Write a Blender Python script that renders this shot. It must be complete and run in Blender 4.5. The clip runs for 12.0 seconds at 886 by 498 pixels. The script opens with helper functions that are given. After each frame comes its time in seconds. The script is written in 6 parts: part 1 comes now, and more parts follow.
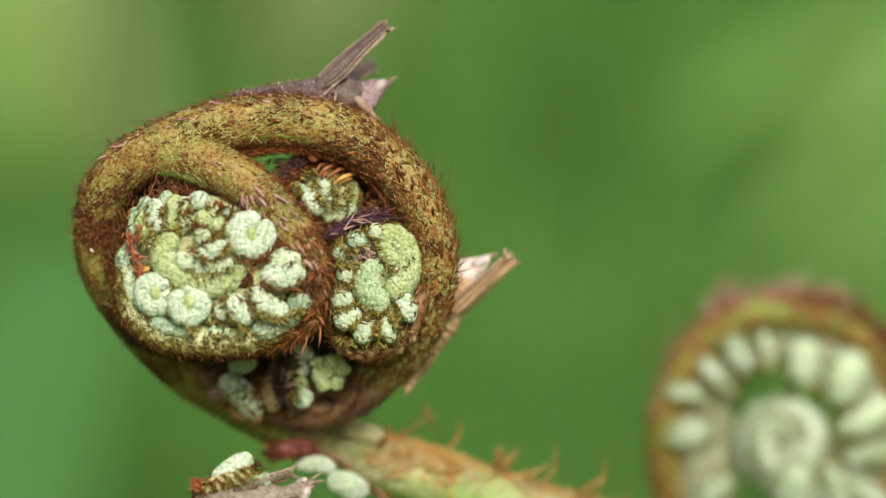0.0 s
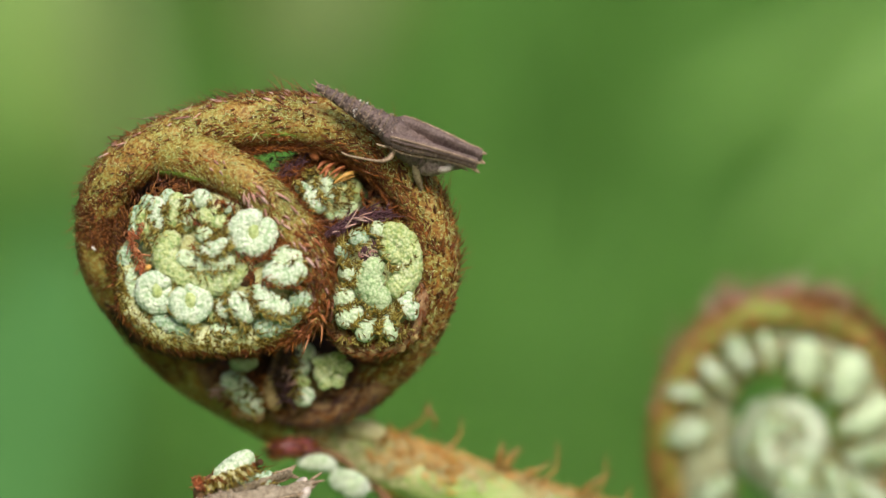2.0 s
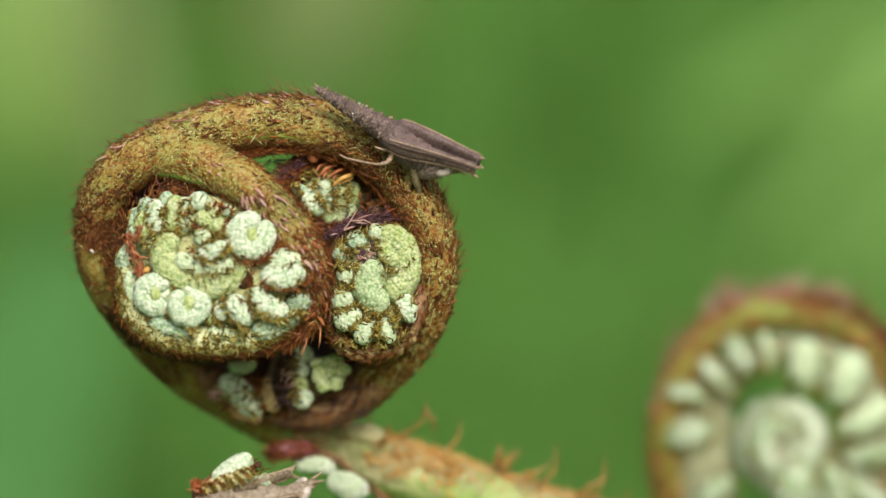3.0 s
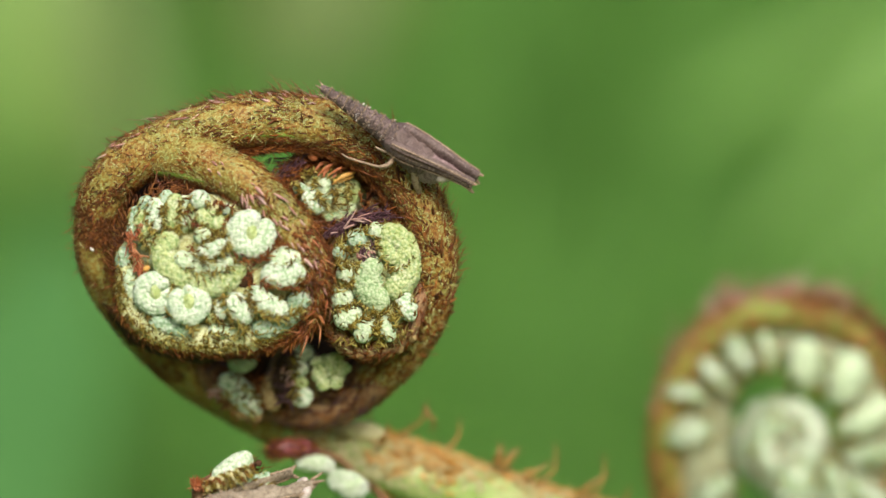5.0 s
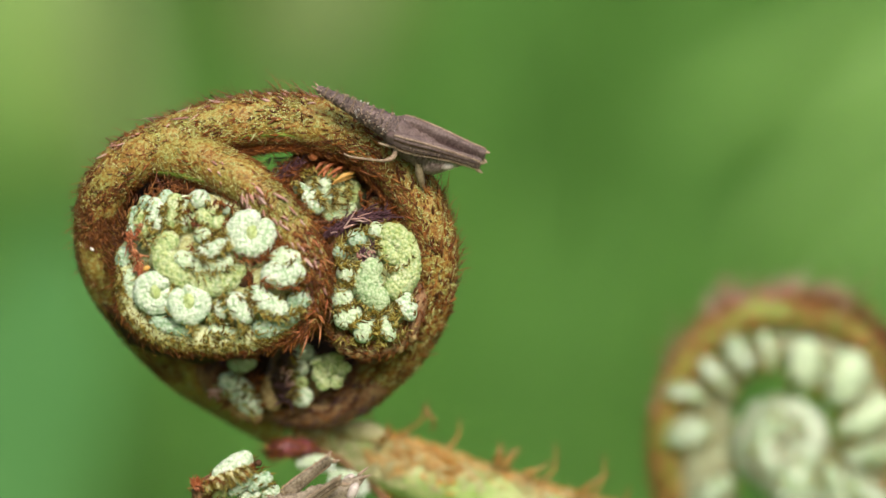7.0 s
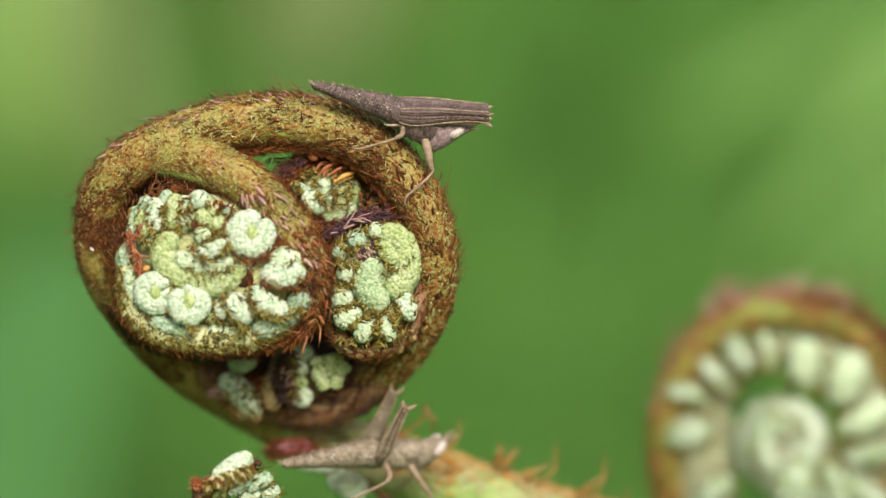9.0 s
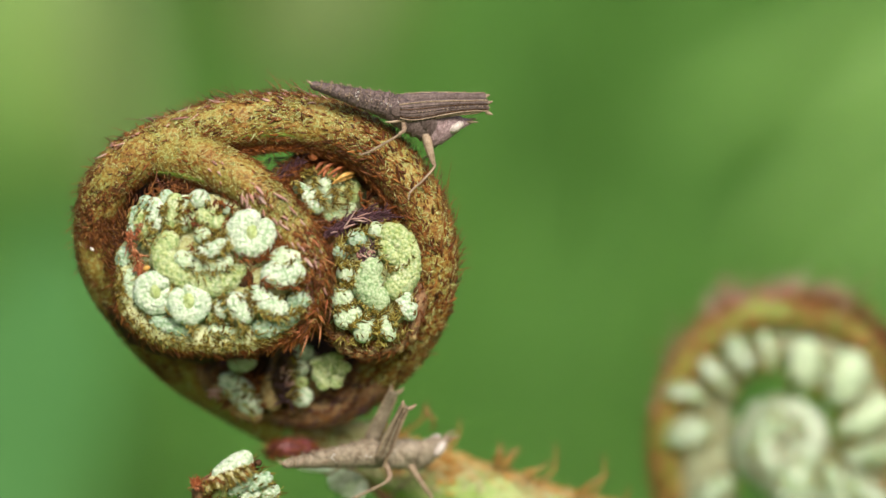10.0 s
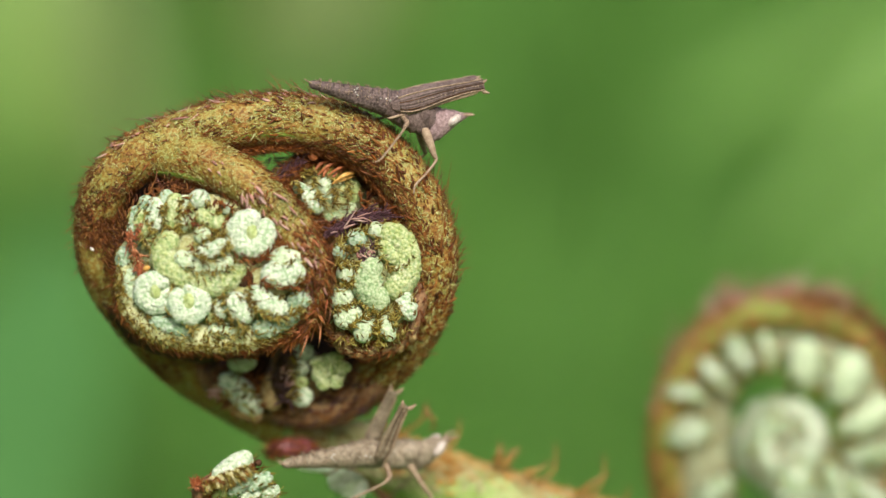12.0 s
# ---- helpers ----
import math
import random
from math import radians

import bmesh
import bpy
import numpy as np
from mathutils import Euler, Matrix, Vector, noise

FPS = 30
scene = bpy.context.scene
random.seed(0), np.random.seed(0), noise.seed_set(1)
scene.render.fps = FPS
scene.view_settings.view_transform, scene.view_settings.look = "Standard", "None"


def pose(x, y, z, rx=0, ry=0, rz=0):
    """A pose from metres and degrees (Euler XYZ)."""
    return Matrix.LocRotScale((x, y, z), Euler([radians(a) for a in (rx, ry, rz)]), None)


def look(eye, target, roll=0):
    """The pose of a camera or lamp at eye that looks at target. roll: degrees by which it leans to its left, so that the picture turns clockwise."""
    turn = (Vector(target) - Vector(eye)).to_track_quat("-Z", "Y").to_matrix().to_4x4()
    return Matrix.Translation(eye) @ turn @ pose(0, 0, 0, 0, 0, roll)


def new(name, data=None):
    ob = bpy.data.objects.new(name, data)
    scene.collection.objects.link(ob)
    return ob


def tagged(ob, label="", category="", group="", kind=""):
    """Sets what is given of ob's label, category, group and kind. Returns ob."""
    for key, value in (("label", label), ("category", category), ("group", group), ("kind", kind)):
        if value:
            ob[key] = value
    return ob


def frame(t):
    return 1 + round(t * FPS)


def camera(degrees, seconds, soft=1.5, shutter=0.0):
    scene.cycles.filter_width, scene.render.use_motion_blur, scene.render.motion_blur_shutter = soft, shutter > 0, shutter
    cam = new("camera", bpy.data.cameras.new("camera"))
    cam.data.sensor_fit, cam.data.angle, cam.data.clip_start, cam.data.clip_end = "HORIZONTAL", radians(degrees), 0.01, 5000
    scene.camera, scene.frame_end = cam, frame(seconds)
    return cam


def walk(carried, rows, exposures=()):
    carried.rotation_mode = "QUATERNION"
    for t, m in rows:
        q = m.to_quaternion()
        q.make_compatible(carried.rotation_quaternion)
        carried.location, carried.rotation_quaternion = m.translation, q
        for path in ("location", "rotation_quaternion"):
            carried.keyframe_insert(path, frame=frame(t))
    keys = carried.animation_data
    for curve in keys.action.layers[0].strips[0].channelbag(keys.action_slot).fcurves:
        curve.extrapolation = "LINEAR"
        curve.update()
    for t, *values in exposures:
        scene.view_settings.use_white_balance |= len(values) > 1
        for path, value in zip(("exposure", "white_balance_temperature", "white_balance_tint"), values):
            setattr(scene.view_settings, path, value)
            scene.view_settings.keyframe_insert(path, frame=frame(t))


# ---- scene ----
# Macro view of hairy fern fiddleheads with small grasshoppers. Lengths below are in millimetres,
# measured from the camera's axis in the plane of sharp focus; H is the height of that axis over the ground.
MM, H, REACH = 0.001, 450.0, 255.0

cam = camera(14.0, 12.0, soft=1.5, shutter=0.5)
cam.data.dof.use_dof = True
cam.data.dof.focus_distance = 0.2535
cam.data.dof.aperture_fstop = 11.5
eye = pose(0, -REACH * MM, H * MM, 90, 0, 0)
walk(cam, [(0.0, eye), (12.0, eye)], exposures=((0.0, -0.1), (3.2, -0.07), (5.0, 0.03), (12.0, 0.01)))

# ---------------------------------------------------------------- light
world = bpy.data.worlds.new("sky")
scene.world = world
world.use_nodes = True
wn = world.node_tree.nodes
sky = wn.new("ShaderNodeTexSky")
sky.sky_type, sky.sun_disc = "NISHITA", False
sky.sun_elevation, sky.sun_rotation = radians(33), radians(168)
sky.air_density, sky.dust_density, sky.ozone_density = 1.0, 4.0, 0.6
wn["Background"].inputs[1].default_value = 0.12
world.node_tree.links.new(sky.outputs[0], wn["Background"].inputs[0])
sun = new("sun", bpy.data.lights.new("sun", "SUN"))
sun.data.energy, sun.data.angle, sun.data.color = 3.7, radians(24), (1.0, 0.94, 0.85)
sun.matrix_world = look((0.21, -0.97, 0.645), (0, 0, 0))


# ---------------------------------------------------------------- materials
def ramp(nt, colours):
    node = nt.nodes.new("ShaderNodeValToRGB")
    el = node.color_ramp.elements
    while len(el) < len(colours):
        el.new(0.5)
    for e, (p, c) in zip(el, colours):
        e.position, e.color = p, (*c, 1)
    return node


def noise_node(nt, coord, size, detail=4.0, rough=0.6):
    node = nt.nodes.new("ShaderNodeTexNoise")
    node.inputs["Scale"].default_value = 1000.0 / size
    node.inputs["Detail"].default_value = detail
    node.inputs["Roughness"].default_value = rough
    nt.links.new(coord, node.inputs["Vector"])
    return node


def surface(name, colours, size, fine, fine_size, amount=0.5, rough=0.6, bump=0.05, grains=False,
            island=(), cells=(), thin=0.0, spec=0.3):
    """A two-scale noise material. colours: ramp of the coarse pattern; fine: ramp of the grain laid over it."""
    m = bpy.data.materials.new(name)
    m.use_nodes = True
    nt = m.node_tree
    bsdf = nt.nodes["Principled BSDF"]
    coord = nt.nodes.new("ShaderNodeTexCoord").outputs["Object"]
    big = noise_node(nt, coord, size)
    c1 = ramp(nt, colours)
    nt.links.new(big.outputs["Fac"], c1.inputs[0])
    small = noise_node(nt, coord, fine_size, 3.0, 0.7)
    c2 = ramp(nt, fine)
    nt.links.new(small.outputs["Fac"], c2.inputs[0])
    mix = nt.nodes.new("ShaderNodeMix")
    mix.data_type = "RGBA"
    mix.inputs["Factor"].default_value = amount
    nt.links.new(c1.outputs[0], mix.inputs["A"])
    nt.links.new(c2.outputs[0], mix.inputs["B"])
    out = mix.outputs["Result"]
    if island:
        geo = nt.nodes.new("ShaderNodeNewGeometry")
        c3 = ramp(nt, island)
        nt.links.new(geo.outputs["Random Per Island"], c3.inputs[0])
        mix2 = nt.nodes.new("ShaderNodeMix")
        mix2.data_type = "RGBA"
        mix2.inputs["Factor"].default_value = 0.75
        nt.links.new(out, mix2.inputs["A"])
        nt.links.new(c3.outputs[0], mix2.inputs["B"])
        out = mix2.outputs["Result"]
    height = small.outputs["Fac"]
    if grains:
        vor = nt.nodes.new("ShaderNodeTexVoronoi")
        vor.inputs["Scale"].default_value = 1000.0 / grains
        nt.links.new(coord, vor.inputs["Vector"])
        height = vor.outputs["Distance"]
        # Colour darkens between grains, adding crevice shade to the bump.
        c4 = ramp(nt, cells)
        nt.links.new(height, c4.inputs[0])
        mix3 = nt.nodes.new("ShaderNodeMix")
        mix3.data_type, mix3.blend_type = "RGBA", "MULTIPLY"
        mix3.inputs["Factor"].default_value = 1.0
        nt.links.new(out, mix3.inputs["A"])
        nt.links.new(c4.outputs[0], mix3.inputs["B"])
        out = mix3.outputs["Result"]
    nt.links.new(out, bsdf.inputs["Base Color"])
    b = nt.nodes.new("ShaderNodeBump")
    b.inputs["Distance"].default_value = bump * MM
    b.inputs["Strength"].default_value = 1.0
    b.invert = bool(grains)
    nt.links.new(height, b.inputs["Height"])
    nt.links.new(b.outputs[0], bsdf.inputs["Normal"])
    bsdf.inputs["Roughness"].default_value = rough
    bsdf.inputs["Specular IOR Level"].default_value = spec
    if thin:
        bsdf.inputs["Subsurface Weight"].default_value = thin
        bsdf.inputs["Subsurface Radius"].default_value = (0.6 * MM, 0.8 * MM, 0.35 * MM)
        bsdf.inputs["Subsurface Scale"].default_value = 1.0
    return m


GREEN_STALK = surface("mottled_green_stalk", [(0.34, (0.185, 0.057, 0.012)), (0.46, (0.259, 0.163, 0.031)), (0.62, (0.212, 0.277, 0.057))], 2.2,
                      [(0.37, (0.101, 0.028, 0.007)), (0.48, (0.351, 0.176, 0.031)), (0.62, (0.378, 0.415, 0.167))], 0.26, 0.6, 0.5, 0.1)
BROWN_STALK = surface("brown_stalk", [(0.35, (0.09, 0.03, 0.015)), (0.52, (0.22, 0.1, 0.05)), (0.68, (0.4, 0.28, 0.14))], 1.5,
                      [(0.35, (0.07, 0.024, 0.014)), (0.66, (0.44, 0.28, 0.14))], 0.25, 0.5, 0.6, 0.08)
# Dark brown parts; also fills gaps, with their shade put into the colour.
DARK_BROWN = surface("dark_brown_and_gap_shade", [(0.35, (0.025, 0.01, 0.005)), (0.7, (0.09, 0.04, 0.015))], 1.2,
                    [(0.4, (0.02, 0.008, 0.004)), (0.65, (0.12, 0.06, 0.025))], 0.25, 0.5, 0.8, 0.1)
STEM = surface("pale_green_stem", [(0.35, (0.17, 0.34, 0.045)), (0.5, (0.28, 0.42, 0.12)), (0.64, (0.46, 0.46, 0.22)), (0.76, (0.42, 0.28, 0.09))], 5.0,
               [(0.4, (0.2, 0.26, 0.05)), (0.6, (0.44, 0.47, 0.24))], 0.6, 0.35, 0.45, 0.06)
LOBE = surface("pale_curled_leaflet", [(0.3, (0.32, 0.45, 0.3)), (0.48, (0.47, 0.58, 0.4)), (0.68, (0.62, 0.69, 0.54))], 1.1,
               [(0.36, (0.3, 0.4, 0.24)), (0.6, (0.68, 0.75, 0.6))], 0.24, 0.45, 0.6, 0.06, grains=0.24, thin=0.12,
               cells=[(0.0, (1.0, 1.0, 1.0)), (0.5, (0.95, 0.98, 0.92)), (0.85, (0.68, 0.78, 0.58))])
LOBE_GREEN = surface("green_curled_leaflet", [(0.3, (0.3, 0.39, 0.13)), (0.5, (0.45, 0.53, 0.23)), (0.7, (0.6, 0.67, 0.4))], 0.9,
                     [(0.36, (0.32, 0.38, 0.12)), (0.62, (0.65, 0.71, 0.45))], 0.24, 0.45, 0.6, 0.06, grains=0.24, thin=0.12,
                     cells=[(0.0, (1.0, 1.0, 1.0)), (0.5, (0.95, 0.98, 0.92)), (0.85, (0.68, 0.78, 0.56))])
# Grain tint: pale tips; greener gaps are also darkened like crevice shade.
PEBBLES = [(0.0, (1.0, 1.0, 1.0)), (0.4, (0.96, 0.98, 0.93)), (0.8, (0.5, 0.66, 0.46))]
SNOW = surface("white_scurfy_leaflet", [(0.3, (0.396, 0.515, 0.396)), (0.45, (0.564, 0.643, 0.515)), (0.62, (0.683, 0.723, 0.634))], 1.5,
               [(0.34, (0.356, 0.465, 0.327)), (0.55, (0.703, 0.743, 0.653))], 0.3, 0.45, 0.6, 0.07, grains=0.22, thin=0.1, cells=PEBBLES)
RIM_BACK = surface("pale_hairy_leaf_back", [(0.32, (0.3, 0.4, 0.22)), (0.5, (0.5, 0.56, 0.28)), (0.66, (0.68, 0.72, 0.46))], 0.9,
                   [(0.38, (0.3, 0.27, 0.08)), (0.56, (0.66, 0.69, 0.42))], 0.26, 0.5, 0.6, 0.06)
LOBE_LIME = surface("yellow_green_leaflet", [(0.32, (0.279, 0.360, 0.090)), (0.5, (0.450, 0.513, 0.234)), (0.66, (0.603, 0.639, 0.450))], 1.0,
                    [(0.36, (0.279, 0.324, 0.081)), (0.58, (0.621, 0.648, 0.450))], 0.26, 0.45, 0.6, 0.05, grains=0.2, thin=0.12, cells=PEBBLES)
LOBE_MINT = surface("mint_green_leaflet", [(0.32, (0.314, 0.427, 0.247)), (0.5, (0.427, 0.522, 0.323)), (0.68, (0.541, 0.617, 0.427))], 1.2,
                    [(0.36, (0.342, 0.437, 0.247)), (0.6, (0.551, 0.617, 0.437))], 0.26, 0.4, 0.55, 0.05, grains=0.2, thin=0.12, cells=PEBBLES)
# Blue-green leaflets; the tint also holds the grey shading of recessed ones.
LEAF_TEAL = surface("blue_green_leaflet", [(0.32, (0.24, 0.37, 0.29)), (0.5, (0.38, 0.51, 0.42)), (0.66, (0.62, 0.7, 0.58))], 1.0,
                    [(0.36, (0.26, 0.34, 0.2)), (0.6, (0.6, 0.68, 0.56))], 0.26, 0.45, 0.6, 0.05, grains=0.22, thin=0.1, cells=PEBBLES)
TAN_FOLD = surface("tan_leaf_fold", [(0.35, (0.16, 0.09, 0.03)), (0.5, (0.32, 0.21, 0.08)), (0.68, (0.45, 0.36, 0.17))], 1.0,
                   [(0.38, (0.14, 0.07, 0.025)), (0.62, (0.5, 0.4, 0.2))], 0.26, 0.5, 0.6, 0.06)
HAIR_RUST = surface("rust_red_scale", [(0.4, (0.3, 0.08, 0.03)), (0.6, (0.42, 0.15, 0.06))], 1.0,
                    [(0.4, (0.2, 0.05, 0.02)), (0.6, (0.5, 0.2, 0.08))], 0.25, 0.5, 0.4, 0.01,
                    island=[(0.0, (0.18, 0.04, 0.015)), (0.5, (0.36, 0.1, 0.035)), (0.95, (0.55, 0.25, 0.12))])
GROOVE = surface("smooth_green_stalk_skin", [(0.35, (0.15, 0.25, 0.03)), (0.65, (0.28, 0.42, 0.07))], 1.5,
                 [(0.4, (0.16, 0.2, 0.03)), (0.62, (0.3, 0.42, 0.09))], 0.3, 0.4, 0.4, 0.03)
LEAF_BACK = surface("blue_green_leaf_back", [(0.32, (0.25, 0.37, 0.25)), (0.5, (0.43, 0.5, 0.28)), (0.68, (0.62, 0.66, 0.43))], 0.8,
                    [(0.36, (0.24, 0.25, 0.09)), (0.6, (0.66, 0.69, 0.45))], 0.24, 0.5, 0.6, 0.06)
MASS = surface("pale_packed_leaf_mass", [(0.35, (0.34, 0.38, 0.15)), (0.5, (0.48, 0.53, 0.26)), (0.66, (0.6, 0.64, 0.42))], 0.6,
               [(0.4, (0.34, 0.29, 0.08)), (0.58, (0.58, 0.6, 0.35))], 0.22, 0.5, 0.7, 0.1)
CORE = surface("packed_leaf_mass", [(0.35, (0.15, 0.18, 0.09)), (0.65, (0.36, 0.43, 0.28))], 0.7,
               [(0.4, (0.14, 0.1, 0.035)), (0.65, (0.44, 0.48, 0.31))], 0.22, 0.5, 0.7, 0.08)
HAIR_BROWN = surface("red_brown_hair", [(0.4, (0.12, 0.03, 0.007)), (0.6, (0.24, 0.07, 0.013))], 1.0,
                     [(0.4, (0.075, 0.02, 0.006)), (0.6, (0.3, 0.11, 0.025))], 0.2, 0.5, 0.5, 0.01,
                     island=[(0.0, (0.03, 0.009, 0.003)), (0.4, (0.12, 0.03, 0.005)), (0.75, (0.25, 0.072, 0.009)), (0.96, (0.38, 0.16, 0.04))])
HAIR_DARK = surface("dark_red_brown_scale", [(0.4, (0.07, 0.02, 0.008)), (0.6, (0.15, 0.05, 0.016))], 1.0,
                    [(0.4, (0.05, 0.016, 0.007)), (0.6, (0.2, 0.08, 0.03))], 0.2, 0.5, 0.5, 0.01,
                    island=[(0.0, (0.055, 0.016, 0.006)), (0.6, (0.17, 0.055, 0.014)), (0.95, (0.34, 0.15, 0.04))])
HAIR_GOLD = surface("golden_hair", [(0.4, (0.294, 0.134, 0.022)), (0.6, (0.450, 0.251, 0.051))], 1.0,
                    [(0.4, (0.196, 0.083, 0.015)), (0.6, (0.539, 0.352, 0.109))], 0.2, 0.5, 0.45, 0.01,
                    island=[(0.0, (0.16, 0.065, 0.014)), (0.24, (0.29, 0.19, 0.03)), (0.5, (0.31, 0.36, 0.08)), (0.88, (0.54, 0.62, 0.3))])
PAPILLA = surface("pale_papillae", [(0.4, (0.66, 0.75, 0.62)), (0.6, (0.86, 0.9, 0.83))], 1.0,
                  [(0.4, (0.6, 0.7, 0.54)), (0.6, (0.9, 0.93, 0.87))], 0.3, 0.5, 0.5, 0.01,
                  island=[(0.0, (0.44, 0.57, 0.38)), (0.25, (0.74, 0.82, 0.7)), (1.0, (0.92, 0.94, 0.9))])
PAPILLA_GREEN = surface("green_papillae", [(0.4, (0.43, 0.51, 0.24)), (0.6, (0.67, 0.74, 0.49))], 1.0,
                        [(0.4, (0.38, 0.46, 0.19)), (0.6, (0.73, 0.79, 0.56))], 0.3, 0.5, 0.5, 0.01,
                        island=[(0.0, (0.3, 0.36, 0.12)), (0.35, (0.54, 0.62, 0.33)), (1.0, (0.8, 0.85, 0.66))])
HAIR_OLIVE = surface("olive_brown_hair", [(0.4, (0.18, 0.1, 0.01)), (0.6, (0.3, 0.22, 0.03))], 1.0,
                     [(0.4, (0.14, 0.075, 0.008)), (0.6, (0.36, 0.28, 0.05))], 0.2, 0.5, 0.45, 0.01,
                     island=[(0.0, (0.04, 0.02, 0.003)), (0.36, (0.12, 0.075, 0.008)), (0.66, (0.27, 0.21, 0.03)), (0.96, (0.5, 0.47, 0.16))])
BUD = surface("purple_red_bud", [(0.4, (0.1, 0.02, 0.024)), (0.6, (0.22, 0.055, 0.062))], 1.4,
              [(0.4, (0.08, 0.016, 0.016)), (0.6, (0.28, 0.11, 0.125))], 0.3, 0.4, 0.4, 0.04)
HAIR_ORANGE = surface("orange_scale", [(0.4, (0.44, 0.2, 0.035)), (0.6, (0.58, 0.35, 0.1))], 1.0,
                      [(0.4, (0.38, 0.16, 0.025)), (0.6, (0.66, 0.45, 0.18))], 0.3, 0.5, 0.4, 0.01,
                      island=[(0.0, (0.4, 0.15, 0.016)), (0.5, (0.58, 0.3, 0.055)), (0.95, (0.72, 0.54, 0.26))])
HAIR_CREAM = surface("cream_scale", [(0.4, (0.36, 0.36, 0.15)), (0.6, (0.54, 0.53, 0.3))], 1.0,
                     [(0.4, (0.36, 0.3, 0.11)), (0.6, (0.58, 0.57, 0.36))], 0.3, 0.5, 0.5, 0.01)
HAIR_MAUVE = surface("mauve_scale", [(0.4, (0.4, 0.2, 0.18)), (0.6, (0.5, 0.32, 0.3))], 1.0,
                     [(0.4, (0.25, 0.1, 0.09)), (0.6, (0.6, 0.45, 0.42))], 0.3, 0.5, 0.4, 0.01,
                     island=[(0.0, (0.2, 0.07, 0.05)), (0.4, (0.45, 0.22, 0.18)), (0.9, (0.58, 0.4, 0.36))])
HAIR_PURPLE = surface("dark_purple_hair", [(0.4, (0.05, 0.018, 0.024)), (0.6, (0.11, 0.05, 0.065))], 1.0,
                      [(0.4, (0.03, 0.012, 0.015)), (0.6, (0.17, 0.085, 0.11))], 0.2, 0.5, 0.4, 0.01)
# Insect skin, paler and more orange to stand in for backlight.
BACKLIT_AMBER = surface("backlit_amber_skin", [(0.35, (0.36, 0.2, 0.08)), (0.5, (0.52, 0.33, 0.16)), (0.68, (0.62, 0.46, 0.28))], 0.9,
                [(0.38, (0.3, 0.17, 0.08)), (0.62, (0.62, 0.46, 0.28))], 0.16, 0.45, 0.55, 0.05)
HIDE = surface("grey_brown_insect_skin", [(0.36, (0.037, 0.023, 0.020)), (0.5, (0.098, 0.067, 0.063)), (0.66, (0.231, 0.164, 0.156))], 0.8,
               [(0.4, (0.021, 0.013, 0.012)), (0.62, (0.301, 0.228, 0.223))], 0.16, 0.5, 0.6, 0.07)
BARK = surface("tan_brown_insect_skin", [(0.35, (0.14, 0.105, 0.068)), (0.5, (0.27, 0.215, 0.15)), (0.68, (0.4, 0.345, 0.265))], 0.9,
               [(0.38, (0.1, 0.075, 0.05)), (0.62, (0.45, 0.39, 0.31))], 0.2, 0.5, 0.6, 0.08)
# Mint leaflet colour, darkened to stand in for shade on the second fern.
MINT_DIM = surface("dimmed_mint_leaflet", [(0.36, (0.13, 0.23, 0.09)), (0.48, (0.31, 0.42, 0.26)), (0.62, (0.56, 0.66, 0.55))], 2.0,
               [(0.38, (0.15, 0.22, 0.07)), (0.6, (0.5, 0.59, 0.45))], 0.8, 0.45, 0.55, 0.05)
THIGH = surface("olive_brown_insect_skin", [(0.35, (0.08, 0.06, 0.036)), (0.5, (0.17, 0.135, 0.085)), (0.68, (0.33, 0.28, 0.2))], 0.7,
                [(0.38, (0.06, 0.045, 0.03)), (0.62, (0.38, 0.32, 0.24))], 0.2, 0.5, 0.6, 0.08)
HIDE_TAN = surface("tan_insect_skin", [(0.35, (0.22, 0.145, 0.09)), (0.65, (0.4, 0.3, 0.2))], 1.0,
                   [(0.4, (0.16, 0.1, 0.07)), (0.6, (0.48, 0.38, 0.29))], 0.2, 0.45, 0.55, 0.03)
FACE = surface("greyish_pink_insect_skin", [(0.35, (0.181, 0.117, 0.117)), (0.65, (0.382, 0.275, 0.288))], 0.6,
               [(0.4, (0.134, 0.086, 0.084)), (0.6, (0.439, 0.329, 0.350))], 0.2, 0.45, 0.5, 0.06)
DUSK = surface("dusky_insect_skin", [(0.35, (0.074, 0.049, 0.043)), (0.65, (0.183, 0.131, 0.122))], 0.8,
               [(0.4, (0.059, 0.037, 0.033)), (0.6, (0.226, 0.171, 0.165))], 0.18, 0.45, 0.55, 0.06)
PALE_FACE = surface("pale_pink_insect_skin", [(0.35, (0.600, 0.456, 0.408)), (0.65, (0.900, 0.768, 0.696))], 0.9,
                    [(0.4, (0.540, 0.408, 0.360)), (0.6, (0.900, 0.840, 0.792))], 0.2, 0.4, 0.5, 0.03)
SPIKE = surface("olive_tan_scale", [(0.4, (0.19, 0.1, 0.024)), (0.6, (0.32, 0.19, 0.045))], 1.0,
                [(0.4, (0.15, 0.07, 0.02)), (0.6, (0.36, 0.24, 0.08))], 0.3, 0.4, 0.45, 0.02)
EYE = surface("insect_eye", [(0.4, (0.36, 0.3, 0.27)), (0.6, (0.56, 0.5, 0.46))], 0.5,
              [(0.4, (0.28, 0.22, 0.2)), (0.6, (0.62, 0.56, 0.52))], 0.14, 0.4, 0.3, 0.01, spec=0.5)
GRASS = surface("meadow_turf", [(0.3, (0.043, 0.124, 0.022)), (0.7, (0.081, 0.205, 0.035))], 300.0,
                [(0.35, (0.043, 0.119, 0.019)), (0.65, (0.092, 0.216, 0.038))], 20.0, 0.5, 0.8, 4.0)
